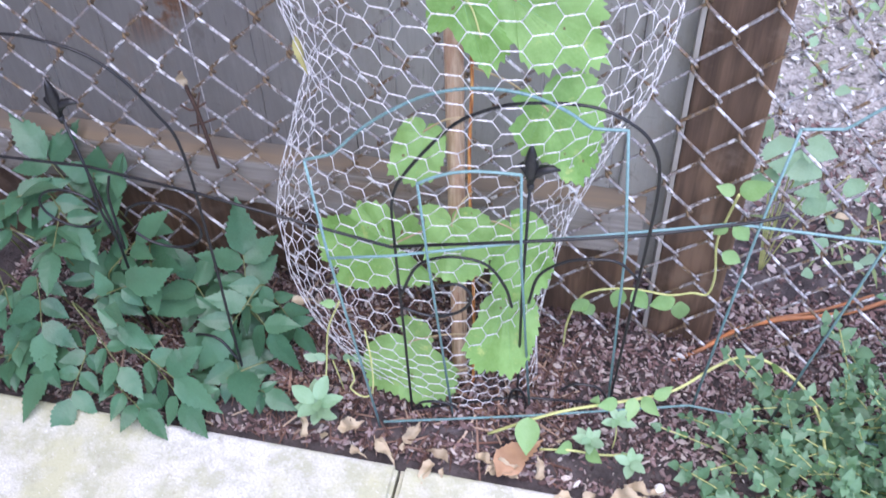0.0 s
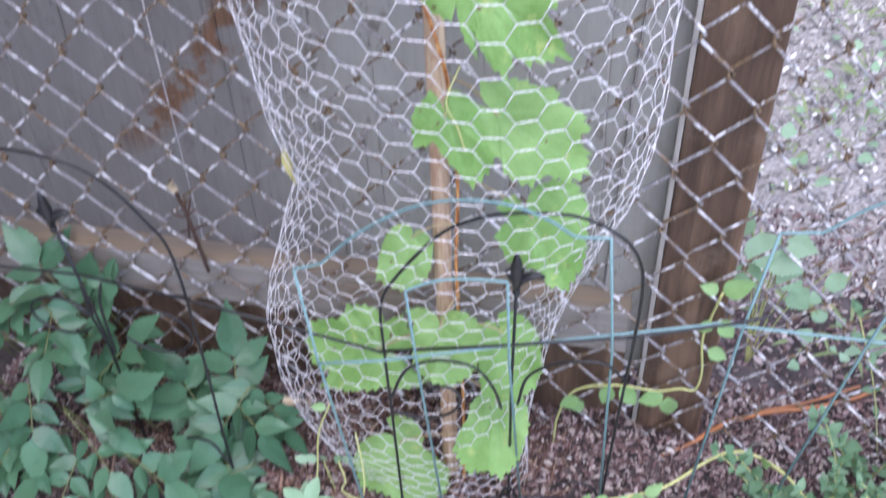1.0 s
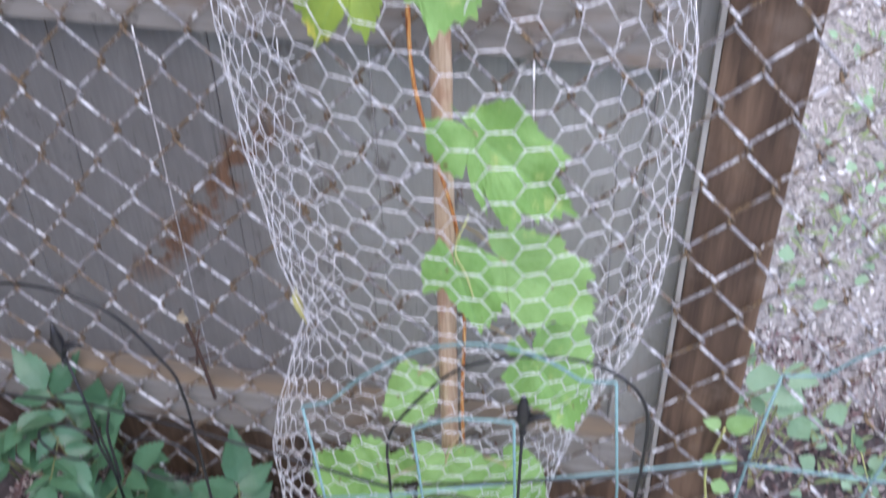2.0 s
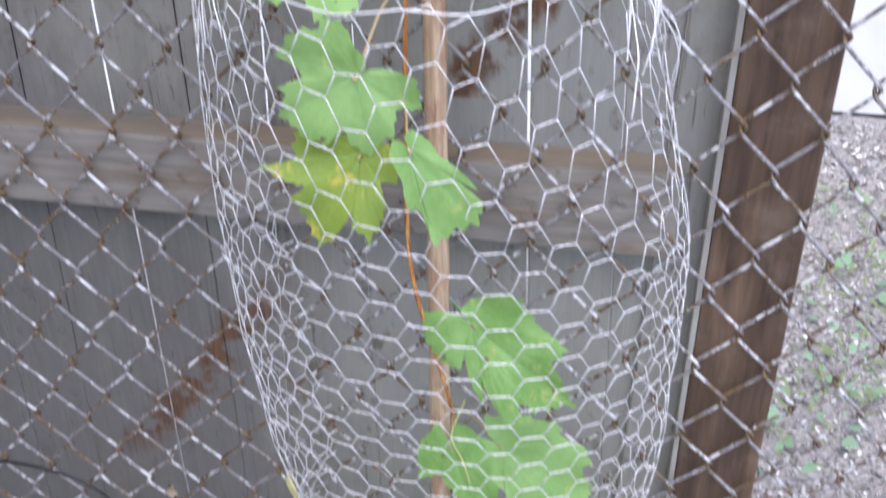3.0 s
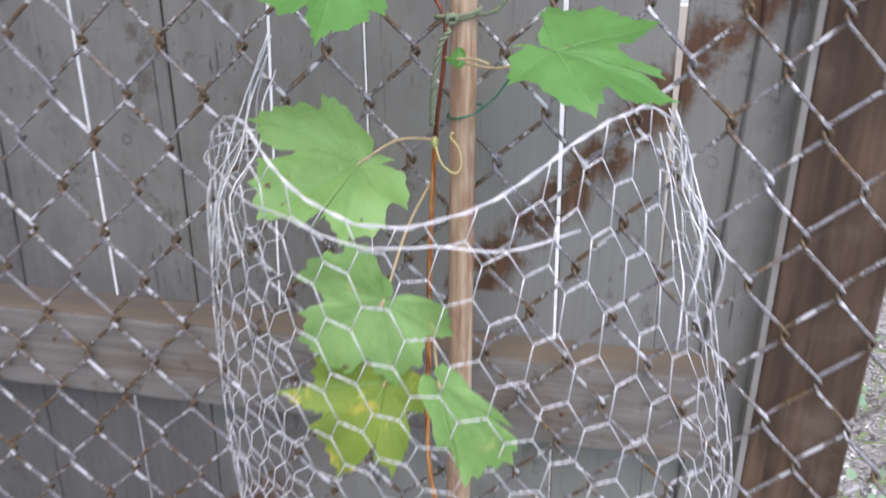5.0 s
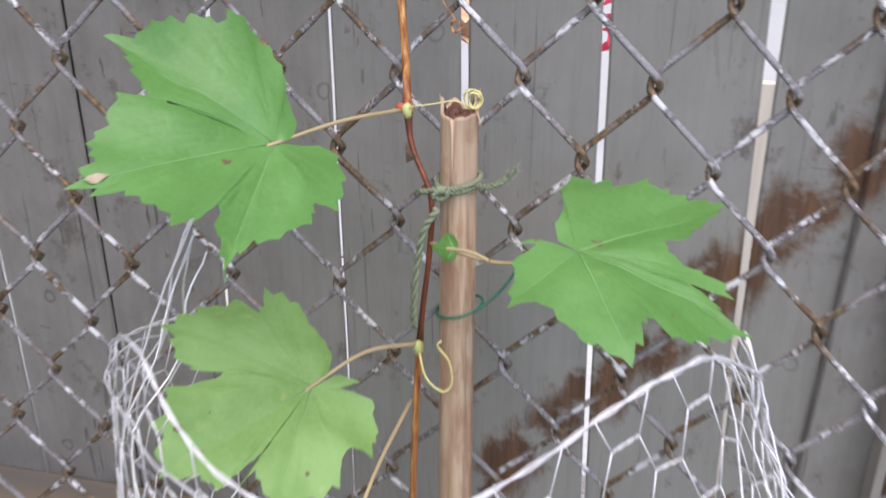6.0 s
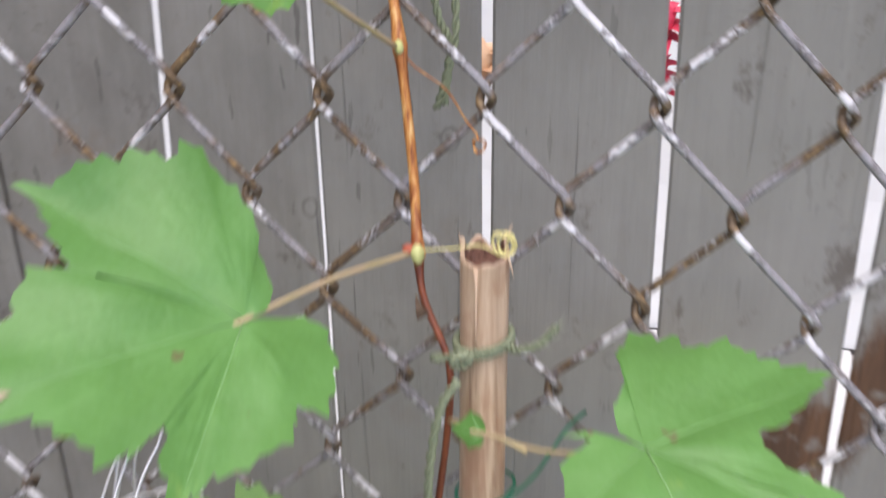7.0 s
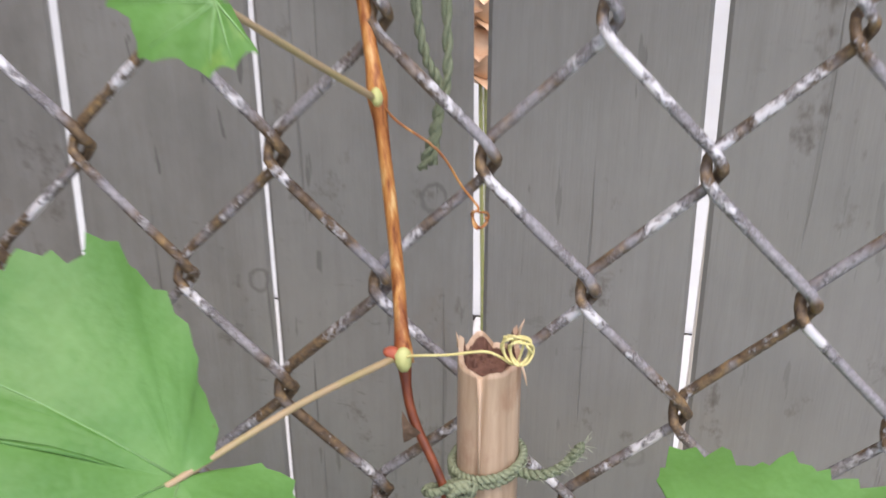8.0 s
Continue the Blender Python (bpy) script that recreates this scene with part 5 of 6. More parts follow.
def toothed_leaflet(name, length, width, material, fold, droop, seed):
    """A pointed leaflet along +x with forward-leaning coarse teeth."""
    r = random.Random(seed)
    bm = bmesh.new()
    n = 20
    rows = []
    for k in range(n + 1):
        u = k / n
        h = width / 2 * math.sin(math.pi * min(1.0, u) ** 0.7) ** 0.95 * (1 - 0.3 * u * u)
        h = max(h, 0.0005)
        tooth = (k % 2) * (0.12 + 0.1 * r.random()) if 2 < k < n - 1 else 0.0
        row = []
        for f in (-1, -0.6, -0.25, 0, 0.25, 0.6, 1):
            y = h * f * (1 + (tooth if abs(f) == 1 else 0))
            x = length * u + (0.03 * length * (k % 2) if abs(f) == 1 and k < n else 0)
            rib = 0.00025 * math.sin(k * 1.9 - abs(f) * 2.2) * abs(f)
            row.append(bm.verts.new((x, y, fold * abs(y) - droop * length * u * u * 0.5 + rib + 0.003 * noise.noise(Vector((x * 30, y * 30, seed))))))
        rows.append(row)
    for a, b in zip(rows, rows[1:]):
        for s in range(6):
            f = bm.faces.new((a[s], b[s], b[s + 1], a[s + 1]))
            f.smooth = True
    return mesh_of(name, bm, material)


LEAFLETS = [toothed_leaflet("leaflet", ln, wd, SHRUB, fo, d, k) for k, (ln, wd, fo, d) in enumerate(((0.058, 0.030, 0.12, 0.15), (0.05, 0.027, 0.2, 0.3), (0.064, 0.033, 0.1, 0.25), (0.046, 0.024, 0.3, 0.2), (0.055, 0.028, 0.3, 0.35)))]


def compound_leaf(plant, root, tip, scale=1.0):
    """A yellowish stalk with two pairs of leaflets and a larger one at its end, all in one plane."""
    a, b = Vector(root), Vector(tip)
    d = (b - a)
    d = d.normalized() if d.length > 0.02 else Vector((rng.uniform(-1, 1), -0.6, -0.1)).normalized()
    a = b - d * max(0.075, (b - a).length)
    a.z = max(a.z, 0.012)
    foot = Vector((a.x + 0.02 * (rng.random() - 0.5), min(a.y + 0.03, 0.03), max(0.0, a.z - 0.1)))
    pts = curve([foot, a, a.lerp(b, 0.5) + Vector((0, 0, 0.004)), b], 5)
    bm = bmesh.new()
    tube(bm, pts, [0.0014 - 0.0008 * k / len(pts) for k in range(len(pts))], 5)
    stem = part("stalk", bm, SHRUB_STALK, plant)
    face = Vector((rng.gauss(0.0, 0.4), -0.4 + rng.gauss(0, 0.35), 0.8))
    side = face.cross(d).normalized()
    leaf_on(stem, LEAFLETS[rng.choice((0, 2, 2))], b, d + Vector((0, 0, -0.15)), face, scale * (0.95 + 0.2 * rng.random()), "leaflet")
    for back, size in ((0.01, 0.85), (0.037, 0.8), (0.062, 0.7)):
        p = b - d * back * scale
        for s in (-1, 1):
            if rng.random() < 0.12:
                continue
            leaf_on(stem, rng.choice(LEAFLETS), p, d * rng.uniform(0.35, 0.75) + side * s + Vector((0, 0, rng.uniform(-0.35, 0.1))), face + side * s * rng.uniform(-0.15, 0.3), scale * size * (0.85 + 0.3 * rng.random()), "leaflet")


def build_shrub(leaves, label, scale=1.0):
    plant = thing("shrub", label, "shrub", (0.008, -0.01, GROUND), group="shrubs by the fence")
    for root, tip in leaves:
        compound_leaf(plant, root, tip, scale * (0.85 + 0.3 * rng.random()))
        low = Vector((rng.uniform(-0.04, 0.04), rng.uniform(0.0, 0.03), -0.02))
        if tip[2] > 0.06 and rng.random() < 0.25:
            compound_leaf(plant, Vector(root) + low, Vector(tip) + low, scale * (0.7 + 0.3 * rng.random()))


build_shrub([((-0.719, -0.170, 0.136), (-0.642, -0.225, 0.085)), ((-0.631, -0.200, 0.095), (-0.568, -0.225, 0.080)), ((-0.667, -0.225, 0.05), (-0.613, -0.255, 0.038)), ((-0.682, -0.130, 0.093), (-0.724, -0.110, 0.122)), ((-0.691, -0.100, 0.126), (-0.658, -0.080, 0.170)),
             ((-0.697, -0.140, 0.111), (-0.652, -0.140, 0.148)), ((-0.594, -0.210, 0.061), (-0.558, -0.240, 0.049)), ((-0.657, -0.180, 0.090), (-0.648, -0.190, 0.133)), ((-0.709, -0.22, 0.05), (-0.715, -0.255, 0.034))], "leafy shrub with blue-green toothed leaflets over the paving edge")
build_shrub([((-0.766, -0.160, 0.148), (-0.760, -0.200, 0.1)), ((-0.836, -0.140, 0.144), (-0.817, -0.180, 0.08)), ((-0.805, -0.19, 0.06), (-0.824, -0.225, 0.035)), ((-0.753, -0.200, 0.056), (-0.760, -0.230, 0.048)), ((-0.843, -0.160, 0.095), (-0.857, -0.200, 0.070)),
             ((-0.792, -0.120, 0.198), (-0.817, -0.120, 0.210)), ((-0.846, -0.200, 0.01), (-0.799, -0.210, 0.049)), ((-0.9, -0.15, 0.1), (-0.93, -0.19, 0.12))], "leafy shrub with blue-green toothed leaflets at the bed edge")
build_shrub([((-0.785, -0.060, 0.247), (-0.732, -0.100, 0.212)), ((-0.771, -0.030, 0.219), (-0.792, -0.020, 0.245)), ((-0.820, -0.100, 0.228), (-0.785, -0.100, 0.256)), ((-0.747, -0.100, 0.21), (-0.741, -0.140, 0.2)), ((-0.739, -0.080, 0.154), (-0.697, -0.090, 0.197)), ((-0.75, -0.01, 0.17), (-0.728, -0.02, 0.228)), ((-0.72, -0.012, 0.18), (-0.69, -0.02, 0.238)), ((-0.633, -0.100, 0.120), (-0.635, -0.100, 0.138))],
            "tall sprigs of blue-green toothed leaflets against the chain-link")
build_shrub([((-0.510, -0.080, 0.122), (-0.516, -0.060, 0.150)), ((-0.507, -0.100, 0.102), (-0.470, -0.125, 0.075)), ((-0.507, -0.120, 0.100), (-0.520, -0.140, 0.087)), ((-0.561, -0.100, 0.062), (-0.590, -0.080, 0.104)), ((-0.534, -0.140, 0.01), (-0.548, -0.150, 0.046)), ((-0.54, -0.06, 0.06), (-0.578, -0.09, 0.078)), ((-0.52, -0.08, 0.05), (-0.541, -0.115, 0.058)), ((-0.53, -0.13, 0.03), (-0.503, -0.171, 0.042))], "leafy shrub with broad blue-green leaflets beside the wire cage", 1.08)
build_shrub([((-0.495, -0.170, 0.038), (-0.535, -0.20, 0.03)), ((-0.522, -0.170, 0.021), (-0.462, -0.190, 0.024))], "low shrub shoot with paler green leaflets on the mulch", 0.75)

SPRIG = [ovate("leaf", ln, wd, SMALL, 0, 0, 0.25, d) for ln, wd, d in ((0.021, 0.0125, 0.1), (0.016, 0.0105, 0.4), (0.027, 0.0165, 0.3))]
ROUND = [ovate("leaf", 0.032, 0.02, FRESH, 0, 0, 0.25, d) for d in (0.15, 0.4)]
MINT = leaf_material("pale_mint_leaf", (0.24, 0.42, 0.25), (0.42, 0.58, 0.42), (0.17, 0.33, 0.16), glow=0.3)
PALE = [ovate("leaf", 0.034, 0.019, MINT, 0, 0, 0.2, d, True) for d in (0.1, 0.5)]


def sprig(plant, root, tip, pairs, meshes, scale=1.0, radius=0.0009):
    a, b = Vector(root), Vector(tip)
    pts = curve([a, a.lerp(b, 0.5) + Vector((0.01 * (rng.random() - 0.5), -0.006, 0.012)), b], pairs)
    bm = bmesh.new()
    tube(bm, pts, radius, 5)
    stem = part("stalk", bm, STALK, plant)
    for k in range(2, len(pts), 2):
        d = (pts[k] - pts[k - 1]).normalized()
        turn = Matrix.Rotation(k * 0.8 + rng.random(), 3, d)
        o = turn @ d.orthogonal().normalized()
        for s in (-1, 1):
            way = o * s + d * 0.5
            way.z = max(way.z, -0.25)
            leaf_on(stem, rng.choice(meshes), pts[k], way, Vector((0, -0.45, 1)) + way * 0.2, scale * (0.75 + 0.5 * rng.random()))
    leaf_on(stem, rng.choice(meshes), pts[-1], (pts[-1] - pts[-2]), Vector((0, -0.5, 1)), scale)


def build_bush(center, spread, height, stems, label):
    plant = thing("ground_cover", label, "plant", (-0.028, 0, GROUND), group="low plants on the bed")
    for k in range(stems):
        x, y = center[0] + spread[0] * (rng.random() - 0.5), center[1] + spread[1] * (rng.random() - 0.5)
        lean = Vector((0.19 * (rng.random() - 0.5), -0.09 * rng.random(), height * (0.3 + 1.0 * rng.random())))
        sprig(plant, (x, y, 0), Vector((x, y, 0)) + lean, 6, SPRIG, 0.4 + 0.5 * rng.random())


for cx, cy, h, n in ((0.29, -0.1, 0.12, 14), (0.37, -0.16, 0.12, 16), (0.42, -0.05, 0.16, 16), (0.25, -0.2, 0.08, 10), (0.46, -0.13, 0.15, 16), (0.52, 0.0, 0.16, 14), (0.19, -0.235, 0.05, 4), (0.32, -0.25, 0.08, 12), (0.43, -0.23, 0.11, 16), (0.2, -0.16, 0.06, 8), (0.47, -0.03, 0.26, 7)):
    build_bush((cx, cy), (0.15, 0.11), h, n + n // 2, "low green small-leaved ground cover on dark soil")

pale_plant = thing("seedling", "pale green seedling on the soil by the paving", "plant", (-0.003, -0.004, GROUND))
for k in range(12):
    a = k * 2.4
    leaf_on(pale_plant, rng.choice(PALE), (-0.372 + 0.004 * math.cos(a), -0.212, 0.02 + 0.003 * k), (math.cos(a), math.sin(a) - 0.2, 0.25 + 0.05 * k), (0, -0.5, 1), 0.7 + 0.5 * rng.random())
thin_plant = thing("seedling", "thin seedling with narrow pale leaves", "plant", (-0.003, -0.002, GROUND))
for k in range(5):
    leaf_on(thin_plant, PALE[0], (-0.385 + 0.012 * k, -0.155, 0.06 + 0.004 * k), (-1 + 0.5 * k, -0.2, 0.5), (0, -0.6, 0.8), 0.6)
strand_part("stalk", [(-0.352, -0.16, 0.0), (-0.356, -0.162, 0.04), (-0.362, -0.16, 0.07)], 0.001, STALK, thin_plant)

creeper = thing("creeper", "yellow-green creeper with oval leaves winding over wire", "vine", (-0.018, 0, GROUND - 0.005))
strand_part("stem", [(-0.13, -0.2, 0.02), (-0.07, -0.19, 0.06), (-0.025, -0.177, 0.075), (0.04, -0.155, 0.08), (0.098, -0.129, 0.082), (0.15, -0.085, 0.09), (0.185, -0.064, 0.09), (0.22, -0.066, 0.085), (0.258, -0.09, 0.08), (0.283, -0.13, 0.07), (0.294, -0.165, 0.05)], 0.0021, STALK, creeper)
strand_part("stem", [(-0.055, -0.03, 0.0), (-0.05, -0.028, 0.07), (-0.03, -0.022, 0.12), (0.023, -0.02, 0.14), (0.076, -0.02, 0.139), (0.105, -0.02, 0.15), (0.124, -0.02, 0.152), (0.128, -0.02, 0.19), (0.121, -0.02, 0.25), (0.125, -0.02, 0.29), (0.132, -0.03, 0.35)], 0.0017, STALK, creeper)
strand_part("stem", [(-0.36, -0.19, 0.0), (-0.345, -0.19, 0.1), (-0.335, -0.188, 0.18), (-0.315, -0.186, 0.24)], 0.0013, STALK, creeper)
strand_part("stem", [(-0.31, -0.2, 0.14), (-0.305, -0.2, 0.1), (-0.312, -0.2, 0.075), (-0.295, -0.2, 0.06), (-0.282, -0.2, 0.08), (-0.28, -0.198, 0.14), (-0.284, -0.195, 0.2)], 0.0012, STALK, creeper)
strand_part("stem", [(-0.06, -0.21, 0.02), (-0.02, -0.21, 0.03), (0.02, -0.2, 0.015), (0.06, -0.2, 0.03)], 0.0016, STALK, creeper)
for at, way, s in (((-0.025, -0.03, 0.115), (-0.6, -0.1, -0.5), 1.0), ((-0.03, -0.03, 0.11), (0.4, -0.1, -0.8), 0.9), ((0.015, -0.022, 0.14), (-0.2, -0.2, -1), 1.15), ((0.03, -0.022, 0.14), (0.6, -0.2, -0.7), 1.1), ((0.085, -0.022, 0.135), (-0.9, -0.2, -0.4), 1.1), ((0.092, -0.022, 0.132), (0.15, -0.2, -1), 1.15), ((0.133, -0.03, 0.352), (0.75, -0.1, 0.6), 1.3), ((0.128, -0.022, 0.345), (-0.8, -0.2, 0.4), 0.8), ((0.128, -0.022, 0.29), (-0.5, -0.2, -0.6), 0.75), ((0.136, -0.022, 0.292), (0.7, -0.2, -0.7), 1.0), ((0.13, -0.02, 0.235), (0.9, -0.1, -0.4), 0.9),
                   ((0.06, -0.15, 0.085), (0.5, -0.6, 0.1), 1.0), ((0.05, -0.152, 0.085), (-0.1, -0.9, -0.2), 1.0), ((0.075, -0.148, 0.085), (0.6, 0.3, 0.5), 0.9), ((0.03, -0.16, 0.082), (-0.8, -0.5, 0.2), 0.9), ((0.0, -0.165, 0.08), (0.2, -0.3, 0.9), 0.7), ((-0.08, -0.19, 0.06), (0.1, -0.8, -0.4), 1.5), ((-0.02, -0.2, 0.03), (-0.5, -0.6, 0.2), 0.9), ((0.0, -0.205, 0.03), (0.6, -0.6, 0.2), 0.9), ((0.294, -0.165, 0.05), (0.2, -0.6, -0.4), 1.1), ((0.22, -0.07, 0.085), (0.3, -0.5, 0.5), 0.7), ((-0.32, -0.187, 0.235), (-0.8, -0.2, 0.1), 0.6)):
    leaf_on(creeper, rng.choice(ROUND), at, way, (0.1, -0.75, 0.6), s)

for cx, cy, cz, n in ((0.0, -0.2, 0.03, 8), (0.055, -0.215, 0.02, 6), (0.03, -0.18, 0.06, 6)):
    rosette = thing("seedling", "small mint-green seedling at the creeper's foot", "plant", (-0.016, 0, GROUND), group="seedlings on the bed")
    strand_part("stalk", [(cx, cy, -0.005), (cx + 0.002, cy, cz * 0.5), (cx, cy, cz)], 0.0011, STALK, rosette)
    for k in range(n):
        a = k * 2.4 + cx * 40
        leaf_on(rosette, rng.choice(PALE), (cx, cy, cz + 0.002 * k), (math.cos(a), math.sin(a), 0.25 + 0.08 * k), (0, -0.3, 1), 0.45 + 0.35 * rng.random())
SOFT = leaf_material("soft_weed_leaf", (0.19, 0.34, 0.2), (0.38, 0.53, 0.38), (0.12, 0.24, 0.12), glow=0.25)
WEED = [toothed_leaflet("leaf", 0.062, 0.05, SOFT, 0.12, d, 40 + k) for k, d in enumerate((0.1, 0.3))]
LONG = [ovate("leaf", 0.055, 0.018, SOFT, 0, 0, 0.25, 0.5)]
OLIVE = leaf_material("olive_grass_leaf", (0.15, 0.22, 0.08), (0.33, 0.38, 0.2), (0.09, 0.15, 0.05), glow=0.25)
BLADES = [ovate("leaf", 0.09, 0.014, OLIVE, 0, 0, 0.3, d) for d in (0.4, 0.9)]
weed = thing("weed", "soft green broad-leaved weed beside the post", "plant", (-0.033, 0, 0.05))
for x, z, a, s in ((0.2, 0.3, -1.4, 0.95), (0.214, 0.265, -0.5, 0.9), (0.235, 0.235, -0.9, 0.7), (0.3, 0.24, -1.2, 0.6), (0.185, 0.33, -2.2, 0.7), (0.23, 0.29, -0.2, 0.75), (0.205, 0.24, -1.9, 0.8), (0.255, 0.2, -1.0, 0.65)):
    strand_part("stalk", [(0.225, 0.16, 0), (0.5 * (0.225 + x), 0.155, 0.6 * z), (x, 0.14, z)], 0.0012, STALK, weed)
    leaf_on(weed, rng.choice(WEED), (x, 0.135, z), (math.cos(a), -0.25, 0.6 * math.sin(a)), (0.1, -0.8, 0.6), s)
for cx, cy, n in ((0.29, 0.6, 5), (0.37, 0.7, 6), (0.43, 0.8, 9), (0.34, 0.24, 5), (0.4, 0.2, 6), (0.55, 1.25, 12), (0.49, 0.9, 10), (0.56, 1.5, 9), (0.62, 1.05, 9), (0.42, 1.1, 5)):
    clump = thing("weed", "small soft green weed in pale leaf litter", "plant", (-0.15 * cx, -0.04 * cy, GROUND), group="weeds beyond the fence")
    for k in range(4 * n):
        a = k * 2.4 + cx * 9
        r = 0.012 + 0.085 * rng.random()
        foot = Vector((cx + r * math.cos(a), cy + r * math.sin(a), 0.01 + 0.04 * rng.random()))
        leaf_on(clump, rng.choice(WEED + BLADES * 3), foot, (math.cos(a), math.sin(a), 0.2 + 0.8 * rng.random()), (0.1, -0.3, 1), 0.2 + 0.35 * rng.random())

# ---- cord, litter, dead leaves ----
cord_thing = thing("cord", "weathered orange cord lying on the soil", "cord", (-0.03, -0.003, GROUND))
strand_part("strand", [(0.1, -0.025, -0.006), (0.145, -0.006, 0.012), (0.195, 0.027, 0.03), (0.25, 0.05, 0.035), (0.299, 0.068, 0.03), (0.36, 0.1, 0.02), (0.42, 0.145, 0.008), (0.5, 0.2, -0.01)], 0.0034, ORANGE, cord_thing)
strand_part("strand", [(0.15, 0.005, -0.006), (0.19, 0.034, 0.012), (0.24, 0.062, 0.018), (0.3, 0.085, 0.02), (0.38, 0.13, 0.02)], 0.0024, ORANGE, cord_thing)

LITTER, LT, LB = shader("bark_litter", 0.9)
isl = LT.nodes.new("ShaderNodeNewGeometry").outputs["Random Per Island"]
LT.links.new(ramp(LT, isl, [(0.0, (0.03, 0.022, 0.024)), (0.25, (0.1, 0.062, 0.06)), (0.5, (0.19, 0.12, 0.115)), (0.72, (0.28, 0.215, 0.22)), (0.88, (0.36, 0.31, 0.3)), (0.97, (0.43, 0.37, 0.33)), (1.0, (0.6, 0.58, 0.56))]), LB.inputs["Base Color"])
PALELIT, PT, PB = shader("pale_litter", 0.85)
isl = PT.nodes.new("ShaderNodeNewGeometry").outputs["Random Per Island"]
PT.links.new(ramp(PT, isl, [(0.0, (0.13, 0.118, 0.11)), (0.3, (0.24, 0.225, 0.215)), (0.6, (0.37, 0.355, 0.335)), (0.8, (0.52, 0.5, 0.48)), (0.93, (0.72, 0.71, 0.69)), (1.0, (0.85, 0.85, 0.84))]), PB.inputs["Base Color"])


NEEDLE, NT, NB = shader("dry_needles", 0.8)
isl = NT.nodes.new("ShaderNodeNewGeometry").outputs["Random Per Island"]
NT.links.new(ramp(NT, isl, [(0.0, (0.05, 0.026, 0.022)), (0.5, (0.15, 0.08, 0.06)), (0.85, (0.3, 0.19, 0.14)), (1.0, (0.48, 0.38, 0.28))]), NB.inputs["Base Color"])


def scatter(name, label, material, count, place, length, seed, slim=1.0):
    """Many small curled chips joined into one mesh."""
    r = random.Random(seed)
    verts, faces = [], []
    for k in range(count):
        x, y = place(r)
        z = ground_height(x, y) + 0.002 + 0.01 * r.random() ** 2
        ln = length * (0.35 + 1.1 * r.random() ** 2)
        wd = ln * (0.15 + 0.5 * r.random()) * slim
        m = Matrix.Translation((x, y, z)) @ Euler((r.gauss(0, 0.5), r.gauss(0, 0.42), r.random() * math.tau)).to_matrix().to_4x4()
        th = 0.0012 + 0.002 * r.random()
        bend = 0.25 * ln * (r.random() - 0.3)
        o = len(verts)
        for px, w in ((-0.5, 0.5), (0.0, 1.0), (0.5, 0.35)):
            zz = -bend * 4 * px * px * 0.5
            for py in (-0.5, 0.5):
                for t in (0, 1):
                    verts.append(m @ Vector((px * ln, py * wd * w, zz + t * th)))
        for c in (0, 4):
            faces += [(o + c, o + c + 4, o + c + 5, o + c + 1), (o + c + 2, o + c + 3, o + c + 7, o + c + 6), (o + c + 1, o + c + 5, o + c + 7, o + c + 3), (o + c, o + c + 2, o + c + 6, o + c + 4)]
        faces += [(o, o + 1, o + 3, o + 2), (o + 8, o + 10, o + 11, o + 9)]
    me = bpy.data.meshes.new(name)
    me.from_pydata(verts, [], faces)
    me.materials.append(material)
    return tagged(new(name, me), label, "litter", kind="stuff")


scatter("bark_litter", "brown bark chips and leaf crumbs on the soil", LITTER, 30000, lambda r: (-0.9 + 1.55 * r.random(), -0.245 + 0.36 * r.random()), 0.0095, 11)
scatter("pine_needles", "thin reddish dry stalks and needles on the soil", NEEDLE, 1500, lambda r: (-0.75 + 0.7 * r.random(), -0.24 + 0.25 * r.random()), 0.06, 13, 0.085)
scatter("leaf_litter", "pale dry leaf litter and gravel beyond the fence", PALELIT, 20000, lambda r: (0.05 + 1.4 * r.random(), 0.3 + 1.6 * r.random()), 0.013, 12)
scatter("bark_litter", "dark litter behind the wooden fence", LITTER, 4500, lambda r: (0.1 + 0.9 * r.random(), 0.05 + 0.45 * r.random()), 0.012, 14)

CURLED = [toothed_leaflet("blade", 0.06, 0.024, DEAD, 0.5, 0.5, 61), toothed_leaflet("blade", 0.05, 0.02, PALE_DEAD, 0.8, -0.5, 62), toothed_leaflet("blade", 0.04, 0.015, PALE_DEAD, 0.5, 0.8, 63)]
for k, me in enumerate(CURLED):
    for v in me.vertices:
        v.co.z += 0.012 * noise.noise(v.co * 45 + Vector((k, 0, 0)))
        v.co.y += 0.007 * noise.noise(v.co * 60 + Vector((5 + k, 0, 0))) + 0.004 * math.sin(v.co.x * 60 + k)
